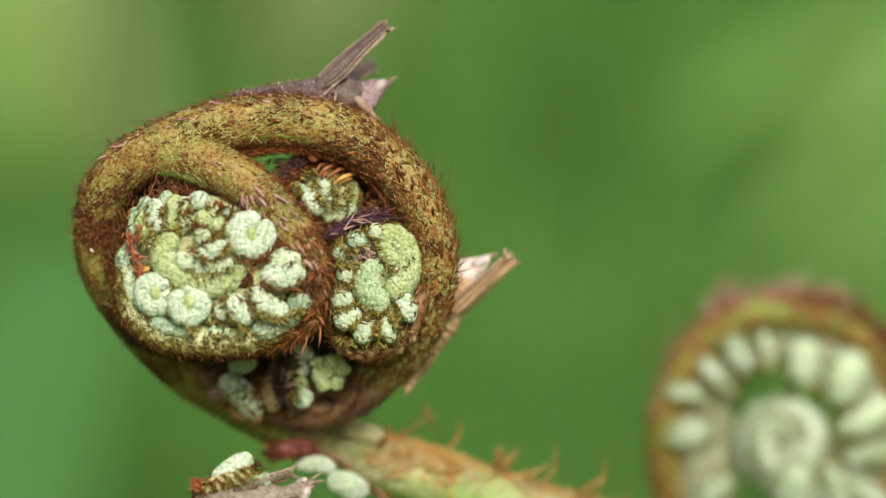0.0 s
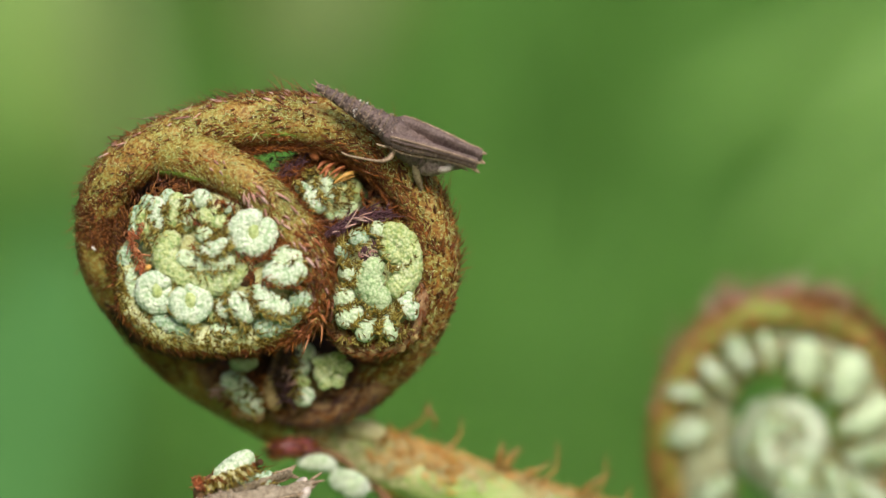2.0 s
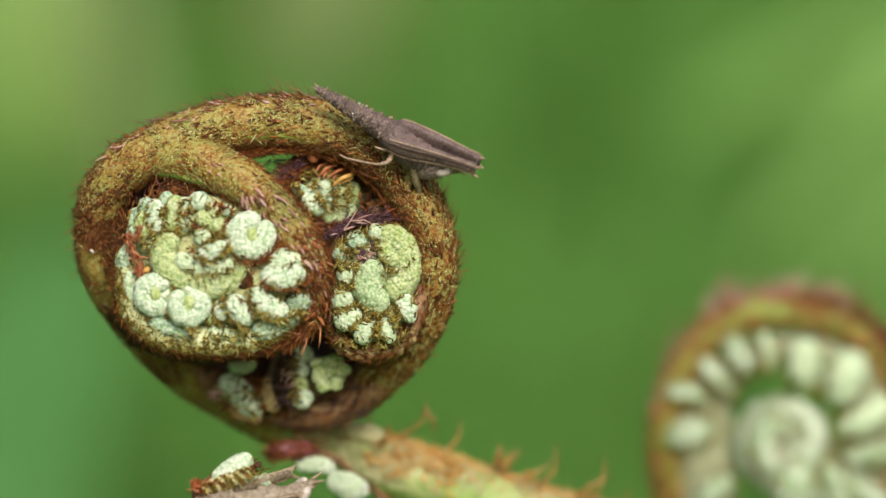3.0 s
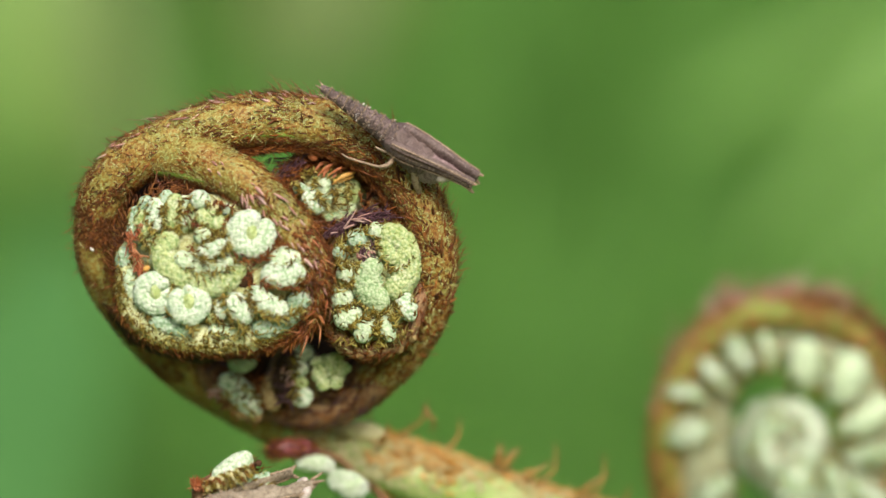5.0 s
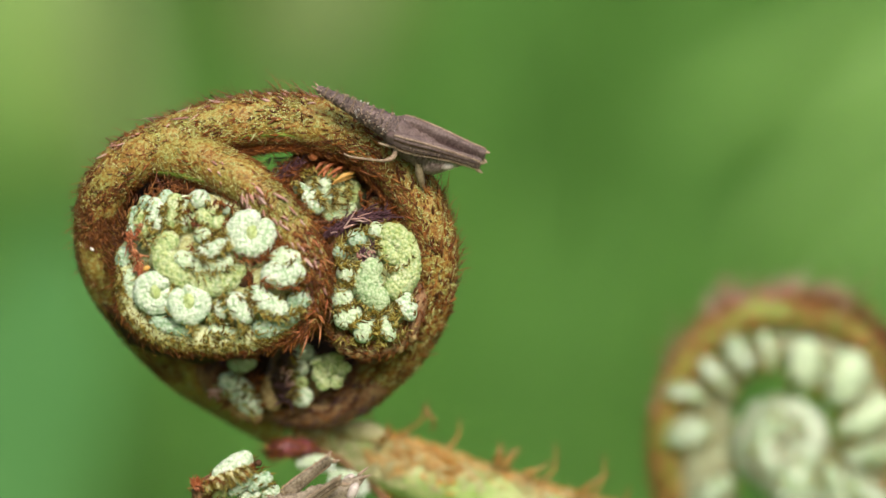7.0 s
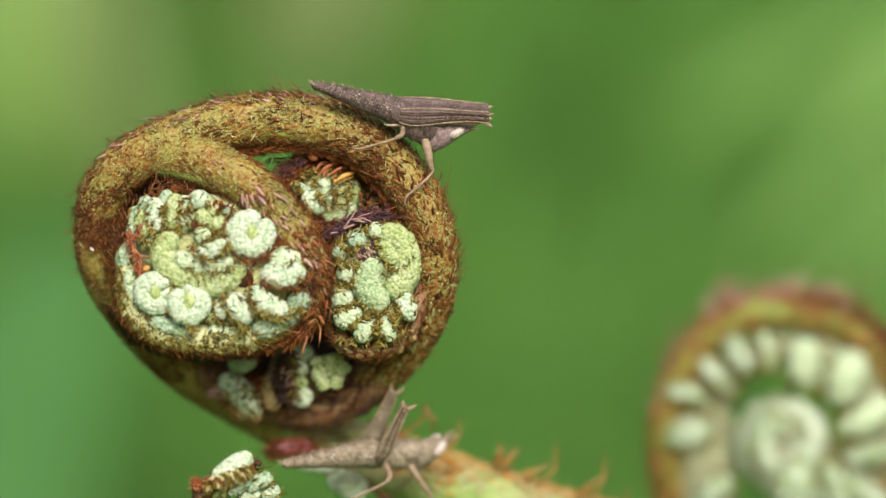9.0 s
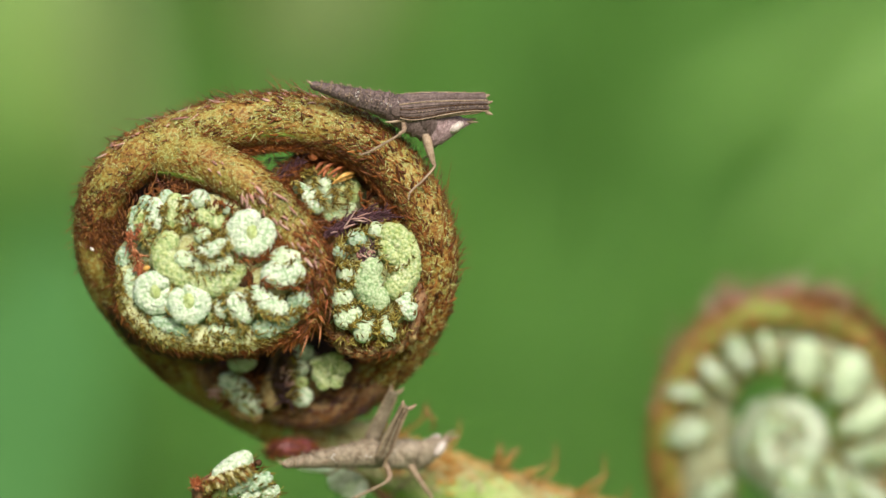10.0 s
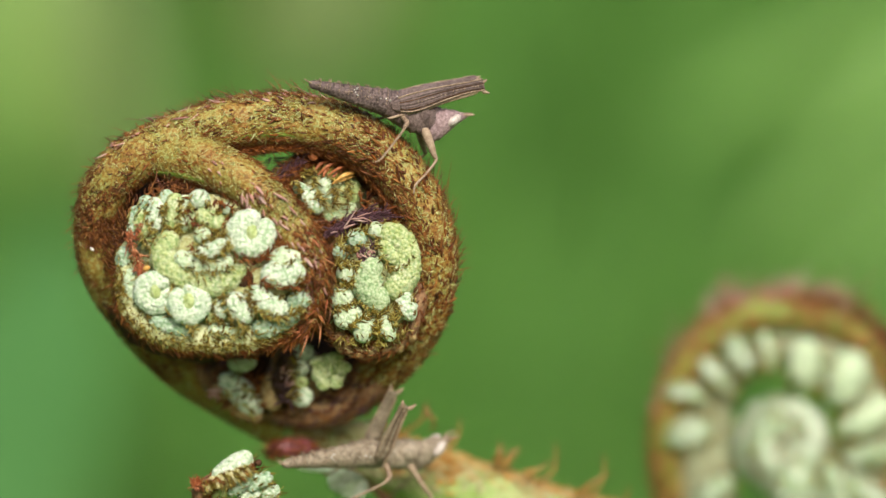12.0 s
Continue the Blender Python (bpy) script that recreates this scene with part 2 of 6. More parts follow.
BLADE = surface("grass_blade", [(0.3, (0.076, 0.192, 0.031)), (0.7, (0.125, 0.283, 0.050))], 60.0,
                [(0.35, (0.067, 0.203, 0.032)), (0.65, (0.158, 0.362, 0.067))], 4.0, 0.4, 0.5, 0.2,
                island=[(0.0, (0.085, 0.235, 0.038)), (1.0, (0.143, 0.33, 0.053))])
LEAF = surface("broad_leaf", [(0.3, (0.1, 0.23, 0.042)), (0.7, (0.145, 0.295, 0.058))], 30.0,
               [(0.35, (0.09, 0.21, 0.038)), (0.65, (0.155, 0.3, 0.064))], 3.0, 0.4, 0.45, 0.2)
LEAF_PALE = surface("pale_broad_leaf", [(0.3, (0.132, 0.243, 0.050)), (0.7, (0.191, 0.316, 0.081))], 30.0,
                    [(0.35, (0.125, 0.228, 0.049)), (0.65, (0.199, 0.324, 0.085))], 3.0, 0.4, 0.45, 0.2)
LEAF_BLUE = surface("bluish_broad_leaf", [(0.3, (0.067, 0.190, 0.056)), (0.7, (0.095, 0.252, 0.078))], 30.0,
                    [(0.35, (0.062, 0.179, 0.056)), (0.65, (0.101, 0.258, 0.084))], 3.0, 0.4, 0.45, 0.2)
LEAF_OLIVE = surface("olive_broad_leaf", [(0.3, (0.085, 0.145, 0.034)), (0.7, (0.115, 0.174, 0.044))], 30.0,
                     [(0.35, (0.078, 0.136, 0.034)), (0.65, (0.119, 0.183, 0.048))], 3.0, 0.4, 0.45, 0.2)
SPECK = surface("white_dust", [(0.4, (0.6, 0.58, 0.54)), (0.6, (0.8, 0.78, 0.74))], 0.6,
                [(0.4, (0.55, 0.52, 0.48)), (0.6, (0.85, 0.83, 0.8))], 0.1, 0.4, 0.6, 0.01)


# ---------------------------------------------------------------- building blocks
def V(x, y, z):
    return np.array((x, y, z + H), dtype=float)


def unit(a):
    return a / np.maximum(np.linalg.norm(a, axis=-1, keepdims=True), 1e-9)


def thing(name, base, label, category, group=""):
    ob = new(name)
    ob.location = Vector(base) * MM
    ob.empty_display_size = 0.002
    return tagged(ob, label, category, group)


def offset(ob):
    o = np.zeros(3)
    while ob is not None:
        o = o + np.array(ob.location)
        ob = ob.parent
    return o


def part(name, verts, faces, material, parent, label="", kind="", smooth=True):
    """One mesh under a thing or a part; verts in millimetres of the world."""
    me = bpy.data.meshes.new(name)
    v = np.asarray(verts, dtype=float) * MM - (offset(parent) if parent else 0)
    me.from_pydata(v.tolist(), [], faces if isinstance(faces, list) else faces.tolist())
    me.materials.append(material)
    if smooth:
        me.polygons.foreach_set("use_smooth", [True] * len(me.polygons))
    me.update()
    ob = new(name, me)
    ob.parent = parent
    return tagged(ob, label, "", "", kind)


class Sweep:
    """A smooth line through points with radii, and the frame that travels along it."""

    def __init__(self, rows, sub=8, front=(0, -1, 0)):
        p = np.array([np.append(a, r) for a, r in rows])
        q = np.vstack((2 * p[0] - p[1], p, 2 * p[-1] - p[-2]))
        out = []
        for i in range(1, len(q) - 2):
            for s in np.arange(sub) / sub:
                a, b, c, d = q[i - 1:i + 3]
                out.append(0.5 * (2 * b + (c - a) * s + (2 * a - 5 * b + 4 * c - d) * s ** 2 + (3 * b - a - 3 * c + d) * s ** 3))
        out.append(p[-1])
        out = np.array(out)
        self.c, self.r = out[:, :3], np.maximum(out[:, 3], 0.01)
        self.t = unit(np.gradient(self.c, axis=0))
        n = np.tile(np.array(front, dtype=float), (len(self.c), 1))
        n = n - self.t * np.sum(n * self.t, axis=1, keepdims=True)
        self.n = unit(n)
        self.b = np.cross(self.t, self.n)

    def mesh(self, segs=16, rough=0.0, flat=1.0, seed=1, grain=0.0, cell=0.3):
        m = len(self.c)
        a = np.arange(segs) / segs * 2 * math.pi
        r = self.r[:, None] * np.ones(segs)
        if rough:
            g = np.random.default_rng(seed)
            w = g.normal(size=(m, segs))
            for _ in range(2):
                w = (w + np.roll(w, 1, 1) + np.roll(w, -1, 1) + np.roll(w, 1, 0) + np.roll(w, -1, 0)) / 3.2
            r = r * (1 + rough * w)
        d = np.cos(a)[None, :, None] * self.n[:, None] * flat + np.sin(a)[None, :, None] * self.b[:, None]
        v = (self.c[:, None] + d * r[..., None]).reshape(-1, 3)
        if grain:
            g = np.random.default_rng(seed + 500)
            area = float(np.sum(np.linalg.norm(np.diff(self.c, axis=0), axis=1) * self.r[1:])) * 2 * math.pi
            seeds = v[g.choice(len(v), min(len(v), max(8, int(area / cell ** 2))), replace=False)]
            mid = v.mean(0)
            a1, a2 = v - mid, seeds - mid
            near = np.sqrt(np.maximum((a1 ** 2).sum(1) + ((a2 ** 2).sum(1)[None] - 2 * a1 @ a2.T).min(1), 0))
            v = v + d.reshape(-1, 3) * (grain * (1 - np.minimum(near / cell, 1.2) ** 2))[:, None]
        k = np.arange(m - 1)[:, None] * segs
        j = np.arange(segs)[None]
        j2 = (j + 1) % segs
        f = np.stack((k + j, k + j2, k + segs + j2, k + segs + j), -1).reshape(-1, 4).tolist()
        n0 = len(v)
        v = np.vstack((v, self.c[0] - self.t[0] * self.r[0] * 0.4, self.c[-1] + self.t[-1] * self.r[-1] * 0.4))
        for i in range(segs):
            f.append([n0, (i + 1) % segs, i])
            f.append([n0 + 1, (m - 1) * segs + i, (m - 1) * segs + (i + 1) % segs])
        return v, f

    def at(self, u, ang):
        """Points, outward normals and travel directions at fractions u and angles ang (0: front, 90: inner side)."""
        f = np.clip(u, 0, 1) * (len(self.c) - 1)
        i = np.minimum(f.astype(int), len(self.c) - 2)
        w = (f - i)[:, None]
        lerp = lambda a: a[i] * (1 - w) + a[i + 1] * w
        n = np.cos(ang)[:, None] * lerp(self.n) + np.sin(ang)[:, None] * lerp(self.b)
        r = (self.r[i] * (1 - w[:, 0]) + self.r[i + 1] * w[:, 0])[:, None]
        return lerp(self.c) + n * r * 0.97, unit(n), unit(lerp(self.t))


def hair_mesh(p, n, d, length, width, lift, curl, g):
    """Tapered three-sided hairs. p, n, d: bases, normals, directions along the surface."""
    k = len(p)
    d = unit(d + g.normal(size=(k, 3)) * 0.28)
    n = unit(n + g.normal(size=(k, 3)) * 0.15)
    side = unit(np.cross(d, n))
    length = np.asarray(length)[:, None]
    width = np.asarray(width)[:, None]
    lift = (lift * (0.6 + 0.8 * g.random(k)))[:, None]
    bend = (curl * g.normal(0.6, 0.6, k))[:, None]
    sidebend = (g.normal(0, 0.18, k))[:, None]
    rings = []
    for s, w in ((0.0, 0.75), (0.35, 1.0), (0.7, 0.7)):
        c = p + length * (s * (n * lift + d * (1 - 0.5 * lift)) + s * s * (d * bend - n * bend * 0.5 + side * sidebend))
        up = unit(n * (1 - 0.5 * lift) - d * lift * 0.5)
        rings += [c + side * width * w, c - side * width * w, c + up * width * w * 0.6]
    tip = p + length * ((n * lift + d * (1 - 0.5 * lift)) + (d * bend - n * bend * 0.5 + side * sidebend))
    v = np.stack(rings + [tip], 1)
    f = []
    for a in (0, 3):
        f += [(a, a + 1, a + 4), (a, a + 4, a + 3), (a + 1, a + 2, a + 5), (a + 1, a + 5, a + 4), (a + 2, a, a + 3), (a + 2, a + 3, a + 5)]
    f += [(6, 7, 9), (7, 8, 9), (8, 6, 9)]
    f = np.array(f)[None] + (np.arange(k) * 10)[:, None, None]
    return v.reshape(-1, 3), f.reshape(-1, 3)


def fuzz(name, material, parent, seed, rows, label="", mess=0.0, way=1.0):
    """One coat of hairs. rows: (sweep, count, u0, u1, angle0, angle1, length, width, lift, curl); mess: stray directions; way: -1 against the growth."""
    g = np.random.default_rng(seed)
    vs, fs, k = [], [], 0
    for sw, count, u0, u1, a0, a1, length, width, lift, curl in rows:
        u = u0 + (u1 - u0) * g.random(count)
        ang = np.radians(a0 + (a1 - a0) * g.random(count))
        p, n, d = sw.at(u, ang)
        stray = g.normal(size=(count, 3)) * mess
        d = unit(d * way + stray - n * np.sum(stray * n, axis=1, keepdims=True))
        size = length * np.exp(g.normal(0, 0.3, count))
        v, f = hair_mesh(p, n, d, size, width * (0.7 + 0.6 * g.random(count)), lift, curl, g)
        vs.append(v)
        fs.append(f + k)
        k += len(v)
    return part(name, np.vstack(vs), np.vstack(fs), material, parent, label, "stuff")


def curl(c, r, start, turns=0.95, hand=1, thick=0.36, dome=0.3, tight=0.55):
    """The line of a small coiled leaflet round c."""
    rows = []
    k = 9
    for i in range(k):
        s = i / (k - 1)
        a = radians(start) + hand * s * turns * 2 * math.pi
        rad = r * (1 - thick) * (1 - tight * s)
        rows.append((c + np.array((rad * math.cos(a), -dome * r * s, rad * math.sin(a))), r * thick * min(0.55 + 2 * s, 1.0, 1.7 - 0.9 * s)))
    return Sweep(rows, 7)


def rosette(c, r, start=90):
    """The line of a leaflet rolled up into a full ring with a dimple."""
    rows = []
    for i in range(11):
        a = radians(start - 37 * i)
        w = (0.42, 0.46, 0.44, 0.47, 0.43, 0.46, 0.44, 0.47, 0.42, 0.4, 0.3)[i]
        rows.append((c + np.array((0.58 * r * math.cos(a), -0.02 * r * i, 0.58 * r * math.sin(a))), w * r))
    return Sweep(rows, 6)


def finger(c, length, width, angle, bow=0.2):
    """The line of a short, bowed, plump leaflet."""
    d = np.array((math.cos(radians(angle)), 0, math.sin(radians(angle))))
    e = np.array((-d[2], 0, d[0]))
    rows = []
    for s, w in ((-1, 0.5), (-0.7, 0.85), (-0.3, 1.0), (0.15, 1.0), (0.55, 0.9), (0.85, 0.65), (1, 0.3)):
        rows.append((c + d * s * length + e * bow * length * (1 - s * s) + np.array((0, 0.3 * abs(s) * width - 0.1 * width, 0)), w * width))
    return Sweep(rows, 6)


def disc(c, rx, rz, ry, material, parent, name, seed):
    """A lumpy cushion that closes a coil from behind."""
    g = np.random.default_rng(seed)
    v, f, m, k = [], [], 14, 28
    bumps = g.normal(size=(m + 1, k)) * 0.05
    for i in range(m + 1):
        th = math.pi * i / m
        for j in range(k):
            ph = 2 * math.pi * j / k
            q = 1 + bumps[i, j]
            v.append(c + np.array((rx * math.sin(th) * math.cos(ph) * q, -ry * math.cos(th) * q, rz * math.sin(th) * math.sin(ph) * q)))
    for i in range(m):
        for j in range(k):
            f.append([i * k + j, i * k + (j + 1) % k, (i + 1) * k + (j + 1) % k, (i + 1) * k + j])
    return part(name, v, f, material, parent)


def leaflets(parent, lines, material, seed, grain=0.06, downy=True):
    """Each leaflet is a mesh of its own under its coil; lines: their sweeps."""
    for i, sw in enumerate(lines):
        v, f = sw.mesh(26, 0.05, 0.85, seed + i, grain, 0.27)
        part("leaflet", v, f, material, parent)
    if downy:
        coat = PAPILLA if material is LOBE else PAPILLA_GREEN
        rows = [(sw, int(60 * len(sw.c) * float(np.mean(sw.r)) / 5), 0.0, 1.0, -74, 74, 0.16, 0.05, 0.55, 0.3) for sw in lines]
        fuzz("papilla", coat, parent, seed + 900, rows)


def mat_hairs(name, c, rx, rz, ry, count, material, parent, seed, length=0.55, width=0.045):
    """Hairs all over the front of a cushion."""
    g = np.random.default_rng(seed)
    a, r = g.uniform(0, 2 * math.pi, count), np.sqrt(g.random(count)) * 0.97
    x, z = r * np.cos(a), r * np.sin(a)
    p = c + np.stack((rx * x, -ry * np.sqrt(1 - r * r), rz * z), 1)
    n = unit(np.stack((x / rx, -np.sqrt(1 - r * r) / ry, z / rz), 1))
    d = np.stack((-z, 0 * x, x), 1) + 0.6 * np.stack((x, 0 * x, z), 1)
    v, f = hair_mesh(p, n, unit(d), length * np.exp(g.normal(0, 0.3, count)), width * (0.7 + 0.6 * g.random(count)), 0.6, 0.5, g)
    return part(name, v, f, material, parent, "", "stuff")


def rim_hairs(name, lines, material, parent, seed, per=46, length=0.7, width=0.045, spread=32):
    """Hairs that stand out of the seams on both sides of each leaflet."""
    g = np.random.default_rng(seed)
    vs, fs, k = [], [], 0
    for sw in lines:
        u = g.random(per) * 0.96
        ang = np.radians(np.where(g.random(per) < 0.5, 1, -1) * g.normal(64, spread * 0.5, per))
        p, n, d = sw.at(u, ang)
        n = unit(n * 0.45 + np.array((0, -0.75, 0)))
        v, f = hair_mesh(p, n, d, length * np.exp(g.normal(0, 0.3, per)), width * (0.7 + 0.6 * g.random(per)), 0.55, 0.4, g)
        vs.append(v)
        fs.append(f + k)
        k += len(v)
    return part(name, np.vstack(vs), np.vstack(fs), material, parent, "", "stuff")


def lobe(parent, rows, material, seed, name="leaflet", grain=0.055, cell=0.15, flat=0.72, label="", step=0.065, swell=1.38):
    """A plump leaflet along a line, round at both ends, with a pebbled skin."""
    rows = [(p, r * swell) for p, r in rows]
    span = sum(float(np.linalg.norm(b[0] - a[0])) for a, b in zip(rows, rows[1:]))
    sw = Sweep(rows, max(4, int(span / (len(rows) - 1) / step)))
    s = np.append(0, np.cumsum(np.linalg.norm(np.diff(sw.c, axis=0), axis=1)))
    for run, r in ((s, sw.r[0]), (s[-1] - s, sw.r[-1])):
        sw.r = sw.r * np.sqrt(np.maximum(1 - (1 - np.minimum(run / (0.95 * r), 1)) ** 2, 0.02))
    segs = int(min(76, max(18, 2 * math.pi * sw.r.max() / step)))
    v, f = sw.mesh(segs, 0.05, flat, seed, grain, cell)
    part(name, v, f, material, parent, label)
    return sw


def brush(name, material, parent, seed, rows, label=""):
    """Hairs in rows. rows: (line, count, length, width, splay in degrees, side: 1, -1 or 0 for both, spread)."""
    g = np.random.default_rng(seed)
    vs, fs, k = [], [], 0
    for pts, count, length, width, splay, side, spread in rows:
        count = int(count * 0.3)
        sw = Sweep(pts, 8)
        p, n, d = sw.at(g.random(count), np.zeros(count))
        e = unit(np.cross(n, d))
        way = g.choice((-1.0, 1.0), count) if side == 0 else np.full(count, float(side))
        a = np.radians(splay * np.exp(g.normal(0, 0.35, count))) * way
        p = p + e * g.normal(0, spread * 0.6, count)[:, None] - n * (0.1 + 0.12 * g.random(count))[:, None]
        d2 = d * np.cos(a)[:, None] + e * np.sin(a)[:, None]
        v, f = hair_mesh(p, n, d2, length * np.exp(g.normal(0, 0.28, count)), 1.3 * width * (0.7 + 0.6 * g.random(count)), 0.34, 0.4, g)
        vs.append(v)
        fs.append(f + k)
        k += len(v)
    return part(name, np.vstack(vs), np.vstack(fs), material, parent, label, "stuff")


# ---------------------------------------------------------------- ground and far plants
def make_ground():
    n, m = 90, 60
    v, f = [], []
    xs = np.sign(np.linspace(-1, 1, n)) * np.abs(np.linspace(-1, 1, n)) ** 3 * 400
    ys = np.concatenate((-(np.linspace(1, 0, 15) ** 3) * 400, np.linspace(0.05, 6, 35), np.linspace(6.5 ** (1 / 3), 400 ** (1 / 3), 20) ** 3))
    for y in ys:
        for x in xs:
            rise = 1.9 / (1 + math.exp(-(y - 2.0) * 2.2)) if y > 0 else 0.0
            lump = 0.03 * noise.noise((x * 1.3, y * 1.3, 0)) if abs(x) < 8 and 0.5 < y < 8 else 0
            v.append((x * 1000, y * 1000, (rise - 1.9 / (1 + math.exp(4.4)) * (y > 0) + lump) * 1000))
    for i in range(len(ys) - 1):
        for j in range(n - 1):
            f.append([i * n + j, i * n + j + 1, (i + 1) * n + j + 1, (i + 1) * n + j])
    ob = part("ground", v, f, GRASS, None)
    tagged(ob, "green grassy bank rising softly out of focus", "ground", "", "structure")

    g = np.random.default_rng(4)
    k = 16000
    x = g.uniform(-2.0, 2.0, k)
    y = g.uniform(0.5, 3.4, k)
    hx, hy = g.normal(0, 2.4, 42000), g.normal(2.0, 2.2, 42000)
    out = ((np.abs(hx) > 2.0) | (hy < 0.5) | (hy > 3.4)) & ((np.abs(hx) > 0.5) | (np.abs(hy) > 0.5)) & (np.hypot(hx, hy + 0.25) > 0.6)
    x, y = np.append(x, hx[out]), np.append(y, hy[out])
    k = len(x)
    z = np.where(y > 0, 1.9 / (1 + np.exp(-(y - 2.0) * 2.2)) - 1.9 / (1 + math.exp(4.4)), 0.0) - 0.01
    p = np.stack((x, y, z), 1) * 1000
    a = g.uniform(0, 2 * math.pi, k)
    d = np.stack((np.cos(a), np.sin(a), 0 * a), 1)
    nrm = np.tile((0.0, 0.0, 1.0), (k, 1))
    vv, ff = hair_mesh(p, nrm, d, 170 * np.exp(g.normal(0, 0.3, k)), 3.0 + 2 * g.random(k), 0.9, 0.4, g)
    tagged(part("grass", vv, ff, BLADE, None), "dense green grass blades covering the bank", "grass", "", "stuff")


def broad_leaf(points, width, material, label):
    """A long arching leaf that rises from the ground, with a folded midrib and a pointed tip."""
    ob = thing("arching_leaf", points[0], label, "leaf", "leaves behind the fern")
    line = Sweep([(p, 1.0) for p in points], 8).c
    n = len(line)
    s = np.linspace(0, 1, n)[:, None]
    d = unit(np.gradient(line, axis=0))
    side = unit(np.cross(d, np.array((0.0, 1.0, 0.0))))
    w = width * np.sin(np.pi * np.clip(s * 0.9 + 0.09, 0, 1)) ** 0.5
    v, f = [], []
    for lift in (0.0, 0.7):
        v += [line + side * w + np.array((0, -0.2 * width + lift, 0)), line + np.array((0, lift, 0)), line - side * w + np.array((0, -0.2 * width + lift, 0))]
    v = np.stack(v, 1).reshape(-1, 3)
    for i in range(n - 1):
        a, b = i * 6, i * 6 + 6
        f += [[a, a + 1, b + 1, b], [a + 1, a + 2, b + 2, b + 1], [a + 3, b + 3, b + 4, a + 4], [a + 4, b + 4, b + 5, a + 5],
              [a, b, b + 3, a + 3], [a + 2, a + 5, b + 5, b + 2]]
    part("blade", v, f, material, ob)
    v, f = Sweep([(p, 0.09 * width) for p in points], 8).mesh(8)
    part("midrib", v, f, material, ob)
    return ob


make_ground()


# ---------------------------------------------------------------- the large fiddlehead
def groove(sw, u0, u1, angle, width, parent):
    """A smooth green line along a stalk, free of hairs."""
    u = np.linspace(u0, u1, 14)
    p, n, d = sw.at(u, np.full(14, radians(angle)))
    w = width * np.sin(np.pi * np.linspace(0.06, 0.94, 14)) ** 0.5
    v, f = Sweep([(a - b * r * 0.72, r) for a, b, r in zip(p, n, w)], 4).mesh(12, 0.06)
    part("groove", v, f, GROOVE, parent, "smooth green line along the stalk")


